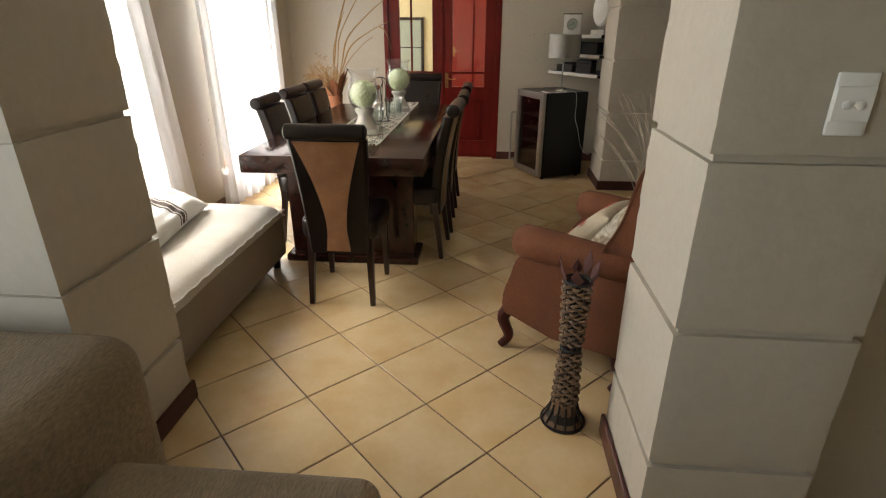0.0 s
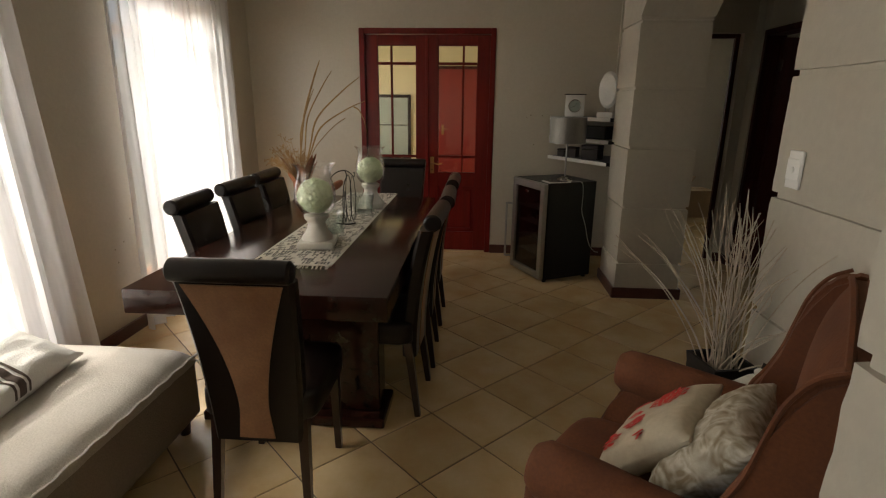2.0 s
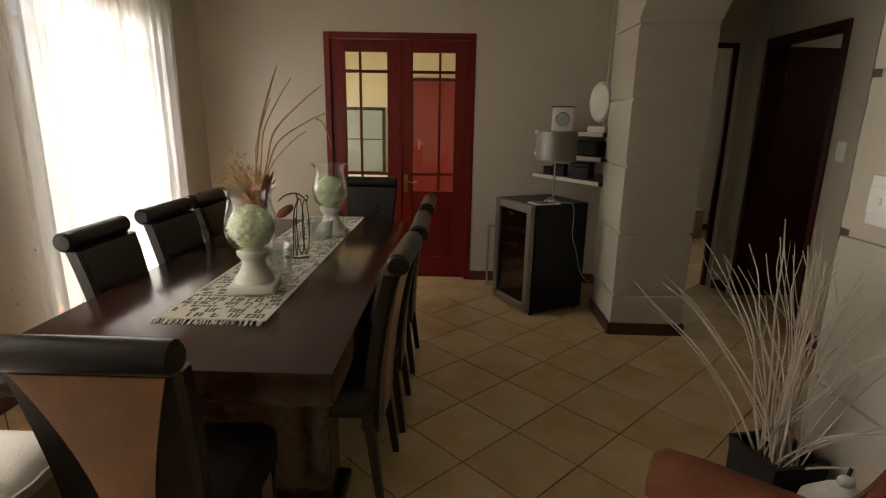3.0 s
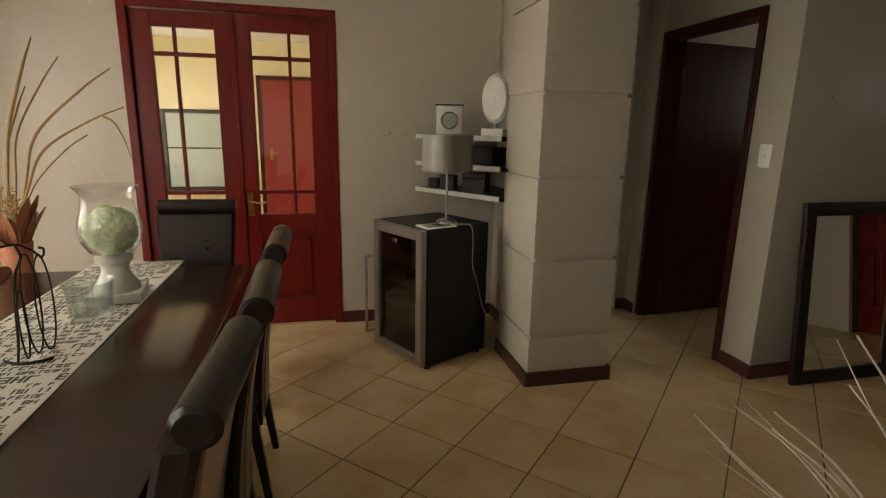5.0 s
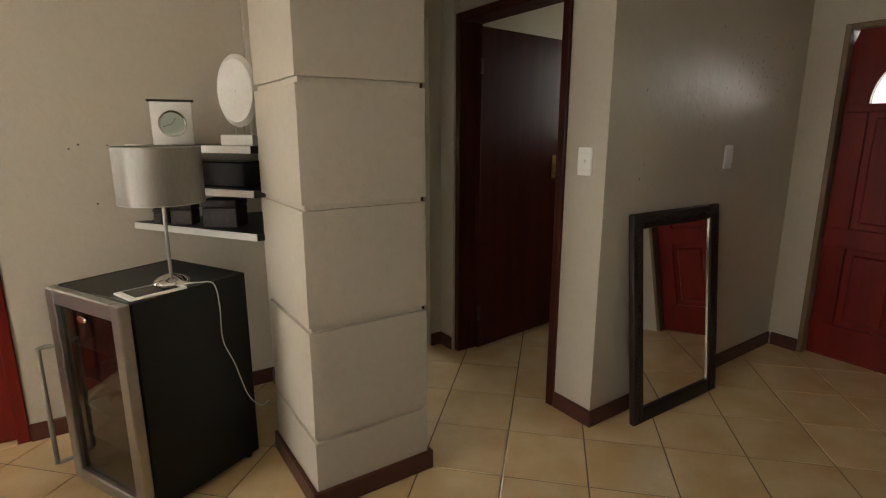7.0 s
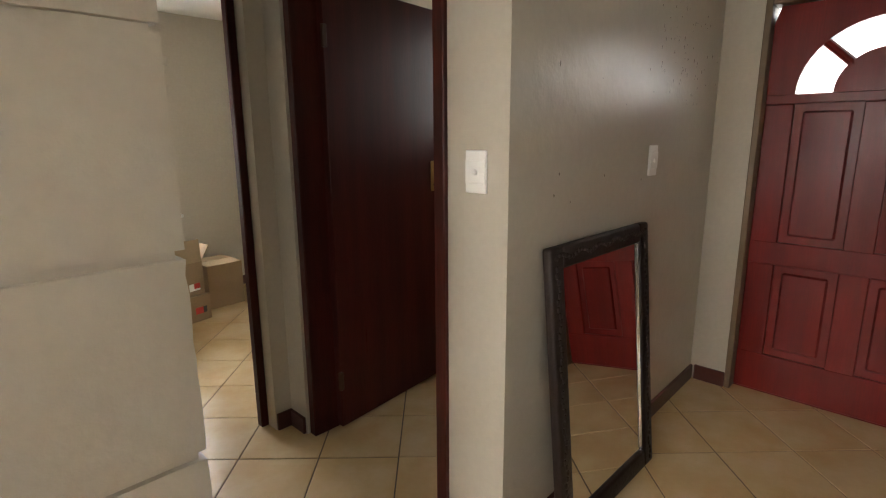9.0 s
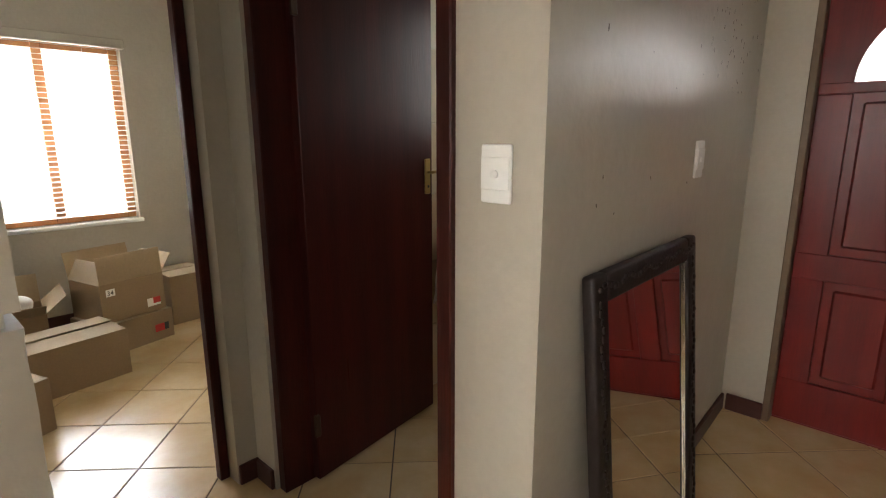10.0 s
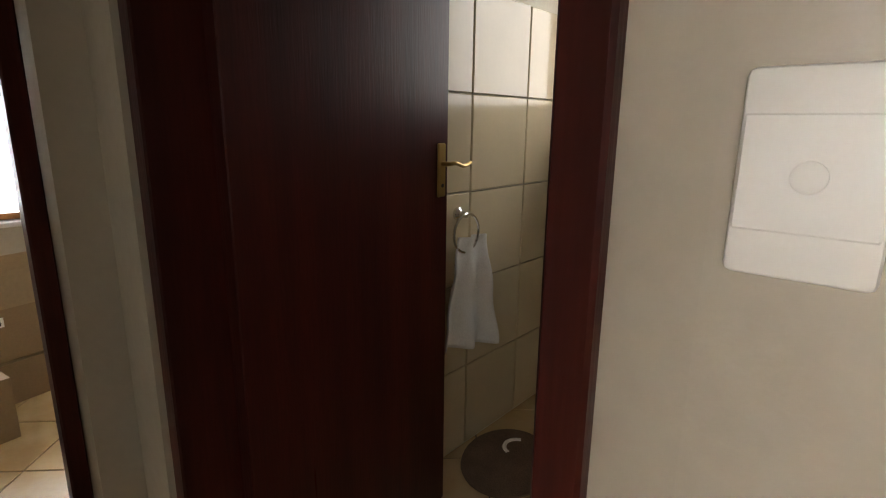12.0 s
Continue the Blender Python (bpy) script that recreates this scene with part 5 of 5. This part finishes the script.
ck = thing("mantel_clock", "small square silver clock on the top shelf", "clock", pose(0.968, 5.86, 1.345, 0, 0, -8))
part("case", boxed(-0.082, 0.082, -0.03, 0.03, 0.0, 0.185, 0.006, 2), EDGE, ck)
part("lid", boxed(-0.092, 0.092, -0.036, 0.036, 0.183, 0.192, 0.003), DARKFRAME, ck)
part("dial", lathe(bmesh.new(), [(0.052, 0), (0.052, 0.004), (0.046, 0.006), (0.044, 0.003)], 32), GREYGREEN, ck, m=pose(0, -0.03, 0.09, 90, 0, 0))
part("bezel", tube(bmesh.new(), [(0.052 * math.cos(2 * math.pi * k / 32), -0.034, 0.09 + 0.052 * math.sin(2 * math.pi * k / 32)) for k in range(33)], 0.005, 6), CHROME, ck)
for a, l in ((60, 0.03), (200, 0.038)):
    part("clock_hand", tube(bmesh.new(), [(0, -0.0375, 0.09), (l * math.cos(radians(a)), -0.0375, 0.09 + l * math.sin(radians(a)))], 0.0018, 4), INK, ck)

dc = thing("disc_sculpture", "white oval disc sculpture on a pale stone block", "sculpture", pose(1.19, 5.585, 1.344, 0, 0, -46))
part("block", boxed(-0.075, 0.075, -0.035, 0.035, 0, 0.045, 0.003), CERAMIC, dc)
for x in (-0.018, 0.018):
    part("pin", tube(bmesh.new(), [(x, 0, 0.045), (x, 0, 0.095)], 0.004, 8), STEEL, dc)
bm = bmesh.new()
n = 48
rings = []
for k in range(n):
    a = 2 * math.pi * k / n
    rx, rz = 0.094, 0.147
    rings.append([bm.verts.new((rx * f * math.cos(a), y * 1.0, 0.222 + rz * f * math.sin(a))) for f, y in ((0.02, -0.014), (0.5, -0.022), (0.85, -0.018), (1.0, 0.0), (0.85, 0.018), (0.5, 0.022), (0.02, 0.014))])
for k in range(n):
    a, b = rings[k], rings[(k + 1) % n]
    for i in range(7):
        bm.faces.new((a[i], a[(i + 1) % 7], b[(i + 1) % 7], b[i]))
part("disc", bm, CERAMIC, dc)

for x, y, w, h in ((0.905, 5.99, 0.07, 0.07), (0.985, 5.90, 0.10, 0.095), (1.13, 5.74, 0.155, 0.125)):
    b = thing("trinket_box", "small dark carved wooden box on the lower shelf", "box", pose(x, y, 0.983, 0, 0, -35), "trinket boxes")
    part("body", boxed(-w / 2, w / 2, -w * 0.4, w * 0.4, 0, h * 0.72, 0.004), DARKFRAME, b)
    part("lid", boxed(-w / 2 - 0.003, w / 2 + 0.003, -w * 0.4 - 0.003, w * 0.4 + 0.003, h * 0.73, h, 0.008, 2), DARKFRAME, b)
tv = thing("document_tray", "flat dark case on the middle shelf", "case", pose(1.13, 5.80, 1.163, 0, 0, -55))
part("body", boxed(-0.22, 0.20, -0.07, 0.09, 0, 0.11, 0.006), SCREEN, tv)

# ---------- hall ----------
mr = thing("floor_mirror", "dark carved wooden floor mirror leaning on the wall", "mirror", Matrix.Translation((2.695, 4.630, 0)) @ pose(0, 0, 0, -5.4, 0, 0.3))
MW, MH, FW = 0.72, 1.035, 0.075
for nm, a in (("frame_bar", (0, FW, 0, MH)), ("frame_bar", (MW - FW, MW, 0, MH)), ("frame_bar", (FW, MW - FW, 0, FW)), ("frame_bar", (FW, MW - FW, MH - FW, MH))):
    part(nm, boxed(a[0], a[1], 0, 0.035, a[2], a[3], 0.010, 3), DARKFRAME, mr)
bead = finish(soft(bmesh.new(), 0.022, 0.012, 0.016, 0.9, 8, 5), "carved_bead", DARKFRAME)
for k in range(34):
    o = new("carved_bead", bead)
    o.parent = mr
    o.matrix_basis = pose(0.03 + (MW - 0.06) * k / 33, 0.0, MH - 0.035 + 0.008 * math.sin(k))
for k in range(44):
    for x in (0.034, MW - 0.034):
        o = new("carved_bead", bead)
        o.parent = mr
        o.matrix_basis = pose(x + 0.008 * math.sin(k * 1.3), 0.0, 0.03 + (MH - 0.10) * k / 43, 0, 90, 0)
part("glass", boxed(FW - 0.004, MW - FW + 0.004, 0.016, 0.022, FW - 0.004, MH - FW + 0.004), MIRROR, mr, "mirror glass", smooth=False)
part("glass_bevel", boxed(MW - FW - 0.006, MW - FW, 0.010, 0.0155, FW, MH - FW), CHROME, mr, smooth=False)

# ---------- bathroom ----------
ring_t = thing("towel_ring", "chrome towel ring on the tiled wall", "towel ring", pose(3.595, 6.034, 0.985))
part("rose", lathe(bmesh.new(), [(0.024, 0), (0.024, 0.01), (0.012, 0.02), (0.010, 0.045)], 20), CHROME, ring_t, m=pose(0, 0, 0, 90, 0, 0))
part("ring", tube(bmesh.new(), [(0.07 * math.sin(2 * math.pi * k / 36), -0.045, -0.065 + 0.07 * math.cos(2 * math.pi * k / 36)) for k in range(37)], 0.005, 8), CHROME, ring_t)
bm = bmesh.new()
rows = []
for j in range(25):
    f = j / 24
    w = 0.075 + 0.085 * f
    row = []
    for i in range(33):
        u = 2 * i / 32 - 1
        row.append(bm.verts.new((u * w, -0.05 - 0.024 * math.cos(u * 6 + 0.6) * (0.4 + 0.6 * f) + 0.006 * math.sin(j * 0.5 + i * 0.4), 0.0 - 0.43 * f - 0.03 * u * f)))
    rows.append(row)
for a, b in zip(rows, rows[1:]):
    for k in range(32):
        bm.faces.new((a[k], a[k + 1], b[k + 1], b[k]))
tw = solo("towel", bm, WHITECLOTH, "white cotton towel hanging from the chrome ring", "towel", pose(3.625, 6.034, 0.905))
md = tw.modifiers.new("thick", "SOLIDIFY")
md.thickness = 0.008
bm_ = thing("bath_mat", "brown bathroom mat with a pale round pattern", "mat", pose(3.70, 5.84, 0, 0, 0, 20))
part("pile", lathe(bmesh.new(), [(0.21, 0.0005), (0.225, 0.006), (0.222, 0.012), (0.20, 0.015)], 36, sy=0.8), MATBROWN, bm_)
part("round_pattern", tube(bmesh.new(), [(0.09 + 0.055 * math.cos(math.pi * k / 16), -0.02 + 0.055 * math.sin(math.pi * k / 16), 0.014) for k in range(14)], 0.009, 6), WHITECLOTH, bm_)

# ---------- store room ----------
sw = thing("window_store", "pine-framed store room window with white slatted blind", "window", **ST)
for x in (1.95, 2.465, 2.92):
    part("window_frame", boxed(x, x + 0.06, 8.72, 8.78, 0.73, 1.97, 0.004), PINE, sw, smooth=False)
for z in (0.73, 1.92):
    part("window_rail", boxed(2.01, 2.92, 8.725, 8.775, z, z + 0.05, 0.004), PINE, sw, smooth=False)
wp = part("pane", boxed(2.0, 2.93, 8.748, 8.752, 0.77, 1.93), PANE, sw, smooth=False)
wp.visible_shadow = False
part("window_sill", boxed(1.93, 3.0, 8.62, 8.72, 0.70, 0.73, 0.006), WHITEPLASTIC, sw, smooth=False)
blind = thing("venetian_blind", "white slatted blind drawn down over the window", "blind", pose(0, 0, 0))
part("headrail", boxed(1.94, 3.0, 8.60, 8.65, 1.955, 2.02, 0.005), PAINT, blind)
slat = finish(boxed(1.96, 2.97, -0.0125, 0.0125, -0.0008, 0.0008), "slat", WHITEPLASTIC, False)
for k in range(34):
    o = new("slat", slat)
    o.parent = blind
    o.matrix_basis = pose(0, 8.675, 0.78 + 0.0355 * k, 12, 0, 0)
for x in (2.15, 2.75):
    part("cord", tube(bmesh.new(), [(x, 8.675, 0.77), (x, 8.675, 1.96)], 0.0015, 4), CABLE, blind)
for x in (2.12, 2.30, 2.62, 2.78):
    solo("burglar_bar", tube(bmesh.new(), [(x, 8.83, 0.74), (x, 8.83, 1.96)], 0.006, 6), WHITEPLASTIC, "thin white burglar bar outside the window", "burglar bar", group="burglar bars", **ST)


def carton(x, y, z, w, d, h, rz, flaps, label, marks=()):
    """Corrugated carton; origin at the front-right bottom corner, width runs to -x, depth to +y. flaps: list of (side, angle)."""
    t = thing("cardboard_box", label, "box", pose(x, y, z, 0, 0, rz), "boxes in the store room")
    k = 0.004
    part("side", boxed(-w, 0, 0, k, 0, h, 0.001), CARD, t, smooth=False)
    part("side", boxed(-w, 0, d - k, d, 0, h, 0.001), CARD, t, smooth=False)
    part("side", boxed(-w, -w + k, k, d - k, 0, h, 0.001), CARD, t, smooth=False)
    part("side", boxed(-k, 0, k, d - k, 0, h, 0.001), CARD, t, smooth=False)
    part("bottom", boxed(-w + k, -k, k, d - k, 0, k), CARD, t, smooth=False)
    for side, ang in flaps:
        L = d / 2
        if side in ("front", "back"):
            m = pose(0, 0 if side == "front" else d, h, (ang if side == "front" else -ang), 0, 0)
            part("flap", boxed(-w + 0.003, -0.003, 0, k, 0, L), CARDIN, t, "open flap", m, smooth=False)
        else:
            m = pose(0 if side == "right" else -w, 0, h, 0, (ang if side == "right" else -ang), 0)
            part("flap", boxed(-k, 0, 0.003, d - 0.003, 0, L * 0.8), CARDIN, t, "open flap", m, smooth=False)
    for (mx, mz, mw, mh, mm) in marks:
        part("label", boxed(mx, mx + mw, -0.0015, -0.0003, mz, mz + mh), mm, t, smooth=False)
    return t


b1 = carton(2.47, 7.46, 0, 0.62, 0.34, 0.27, 8, (("front", -88), ("back", -86)), "long low cardboard box with closed flaps on the floor")
b2 = carton(2.87, 7.89, 0, 0.46, 0.36, 0.20, 14, (("front", -89), ("back", -89)), "cardboard box with a red label under another box", ((-0.13, 0.06, 0.065, 0.05, REDPRINT), (-0.065, 0.06, 0.03, 0.05, INK)))
b3 = carton(2.84, 7.90, 0.206, 0.41, 0.34, 0.25, 14, (("front", -4), ("left", -28), ("right", 34), ("back", 14)), "open cardboard box marked 34 with raised flaps",
            ((-0.375, 0.17, 0.055, 0.045, WHITEPLASTIC), (-0.125, 0.035, 0.04, 0.055, WHITEPLASTIC), (-0.085, 0.05, 0.05, 0.04, REDPRINT), (-0.085, 0.035, 0.05, 0.015, WHITEPLASTIC)))
tx = bpy.data.curves.new("number_text", "FONT")
tx.body, tx.size, tx.extrude = "34", 0.042, 0.0004
txo = new("number", tx)
bpy.context.view_layer.update()
dep = bpy.context.evaluated_depsgraph_get()
tme = bpy.data.meshes.new_from_object(txo.evaluated_get(dep))
bpy.data.objects.remove(txo)
tme.materials.clear()
tme.materials.append(INK)
num = new("number", tme)
num.parent = b3
num.matrix_basis = pose(-0.371, -0.0025, 0.177, 90, 0, 0)
carton(3.24, 8.10, 0, 0.30, 0.34, 0.36, 4, (("front", -88), ("back", -88)), "dark cardboard box beside the stacked boxes")
carton(2.20, 7.98, 0, 0.40, 0.36, 0.30, -6, (("front", 60), ("right", 50), ("back", 20)), "open cardboard box full of odds and ends")
carton(2.02, 7.05, 0, 0.36, 0.34, 0.26, 22, (("front", -88), ("back", -88)), "cardboard box near the doorway of the store room")
solo("plastic_bag", soft(bmesh.new(), 0.22, 0.16, 0.10, 0.8, 18, 10, wob=0.25), WHITECLOTH, "crumpled white bag on the open box", "bag", pose(2.05, 8.16, 0.345))

# ---------- kitchen beyond the double door ----------
kd = thing("door_kitchen", "red-stained wooden door in the far yellow wall", "door", pose(0, 10.2, 0), **ST)
part("leaf", boxed(-0.60, 0.22, -0.05, -0.01, 0.01, 1.98, 0.004), LITRED, kd, smooth=False)
for a in (-0.655, 0.22):
    part("jamb", boxed(a, a + 0.055, -0.06, 0, 0, 2.03, 0.004), SHADEDRED, kd, smooth=False)
part("head", boxed(-0.60, 0.22, -0.06, 0, 1.98, 2.03, 0.004), SHADEDRED, kd, smooth=False)
for o in handle_set(kd, BRASS, 1):
    o.matrix_basis = pose(-0.50, -0.05, 1.0)
kw = thing("kitchen_window", "grey-green glazed sliding window in a dark frame", "window", pose(-1.62, 10.2, -0.2), **ST)
part("pane", boxed(-0.20, 0.52, -0.03, -0.01, 0.75, 1.72), GREYGREEN, kw, smooth=False)
for a in ((-0.25, -0.20, 0.70, 1.77), (0.52, 0.57, 0.70, 1.77)):
    part("window_frame", boxed(a[0], a[1], -0.05, 0, a[2], a[3], 0.004), DARKFRAME, kw, smooth=False)
for a in ((0.70, 0.75), (1.72, 1.77), (1.26, 1.275)):
    part("window_rail", boxed(-0.20, 0.52, -0.05, 0, a[0], a[1], 0.003), DARKFRAME, kw, smooth=False)
part("window_sill", boxed(-0.28, 0.6, -0.12, 0, 0.66, 0.70, 0.005), WHITEPLASTIC, kw, smooth=False)
switch("light_switch", pose(-0.74, 10.2, 1.15), "white plastic light switch beside the red kitchen door")

# ---------- lounge: sofa ----------
so = thing("sofa", "taupe chenille sofa with square padded arm and seat", "sofa", pose(-0.95, 0.0, 0))
part("back", boxed(-0.55, 0.20, 0.15, 1.19, 0.10, 0.665, 0.10, 6), CHENILLE, so)
part("back_cushion", boxed(-0.55, 0.20, -1.10, 0.15, 0.10, 0.665, 0.10, 6), CHENILLE, so)
part("seat", boxed(0.17, 0.885, -1.0, 0.975, 0.09, 0.42, 0.06, 5), CHENILLE, so)
for x, y in ((-0.45, -1.0), (0.75, -0.9), (-0.45, 1.0), (0.75, 0.85)):
    part("leg", tube(bmesh.new(), [(x, y, 0), (x, y, 0.11)], 0.025, 10), LEGWOOD, so)

# ---------- floor tiles, laid on the diagonal ----------
S, U0, V0 = 0.35, 0.836, 1.614
def tile_bm(bm, c, s, z=0.0, t=0.004):
    h, i = s / 2, s / 2 - 0.002
    e = [Vector((1, 1, 0)) / 2 ** 0.5, Vector((-1, 1, 0)) / 2 ** 0.5]
    r = lambda k, zz: [bm.verts.new(Vector(c) + e[0] * a * k + e[1] * b * k + Vector((0, 0, zz))) for a, b in ((-1, -1), (1, -1), (1, 1), (-1, 1))]
    lo, md_, hi = r(h, z - t), r(h, z - 0.0012), r(i, z)
    for a, b in ((lo, md_), (md_, hi)):
        for k in range(4):
            bm.faces.new((a[k], a[(k + 1) % 4], b[(k + 1) % 4], b[k]))
    bm.faces.new(hi)
tile_mesh = finish(tile_bm_ := (lambda b: (tile_bm(b, (0, 0, 0), S - 0.006), b)[1])(bmesh.new()), "tile", TILE, False)
floor_ob = bpy.data.objects["floor"]
rest = bmesh.new()
for i in range(-12, 32):
    for j in range(-20, 20):
        u, v = U0 + S * (i + 0.5), V0 + S * (j + 0.5)
        x, y = (u - v) / 2 ** 0.5, (u + v) / 2 ** 0.5
        if not (-2.2 < x < 4.82 and -2.9 < y < 10.3) or (x > 3.75 and (y < 1.6 or y > 6.3)) or y < -2.7:
            continue
        if -1.75 < x < 4.3 and 0.9 < y < 5.6 and not (x > 1.9 and y < 2.7) and not (x < -1.2 and y > 5.2):
            o = new("tile", tile_mesh)
            o.parent = floor_ob
            o.matrix_basis = pose(x, y, random.uniform(-0.0006, 0.0004), random.uniform(-0.08, 0.08), random.uniform(-0.08, 0.08), 0)
        else:
            tile_bm(rest, (x, y, 0), S - 0.006)
far = part("tile_field", rest, TILE, floor_ob, smooth=False)
tagged(far, kind="stuff")

# bathroom wall tiles
bw = bpy.data.objects["wall_bath_back"]
wt = finish(boxed(-0.1765, 0.1765, -0.016, 0, -0.1715, 0.1715, 0.003), "wall_tile", BATHTILE, False)
for i in range(5):
    for j in range(5):
        o = new("wall_tile", wt)
        o.parent = bw
        o.matrix_basis = pose(2.77 + 0.36 * i + 0.36, 6.05, 0.19 + 0.3475 * j)

# chipped paint on the wall over the mirror
wm = bpy.data.objects["wall_mirror"]
rg = random.Random(12)
chip = mat("chipped_paint", (0.12, 0.095, 0.07), 0.8)
for k in range(84):
    x, z = rg.gauss(3.80, 0.22), rg.uniform(1.50, 1.92)
    if k < 8:
        x, z = rg.uniform(2.75, 3.6), rg.uniform(1.15, 1.75)
    w, h = rg.uniform(0.0012, 0.0035), rg.uniform(0.002, 0.010)
    part("paint_chip", lathe(bmesh.new(), [(w * 0.6, 0), (w, 0.0006), (w * 0.5, 0.001)], 6, sy=h / w), chip, wm, m=pose(min(x, 4.30), 4.762 + 0.028 * (min(x, 4.30) - 2.52) - 0.0001, z, 90, rg.uniform(-20, 20), 0))

# filled screw holes and knocks in the plaster
for owner, at, turn in (("wall_double_door", [(0.573, 6.0999, 1.327), (0.719, 6.0999, 1.341), (0.652, 6.0999, 1.078), (0.61, 6.0999, 1.345)], 0), ("wall_window", [(-2.0499, 3.903, 0.572), (-2.0499, 3.916, 0.488), (-2.0499, 4.08, 0.728), (-2.0499, 3.99, 0.60)], 90)):
    for p in at:
        part("plaster_knock", lathe(bmesh.new(), [(0.0035, 0), (0.0045, 0.0008), (0.002, 0.0014)], 9, sy=rg.uniform(0.7, 1.7)), chip, bpy.data.objects[owner], m=pose(*p, 90, rg.uniform(-40, 40), turn))
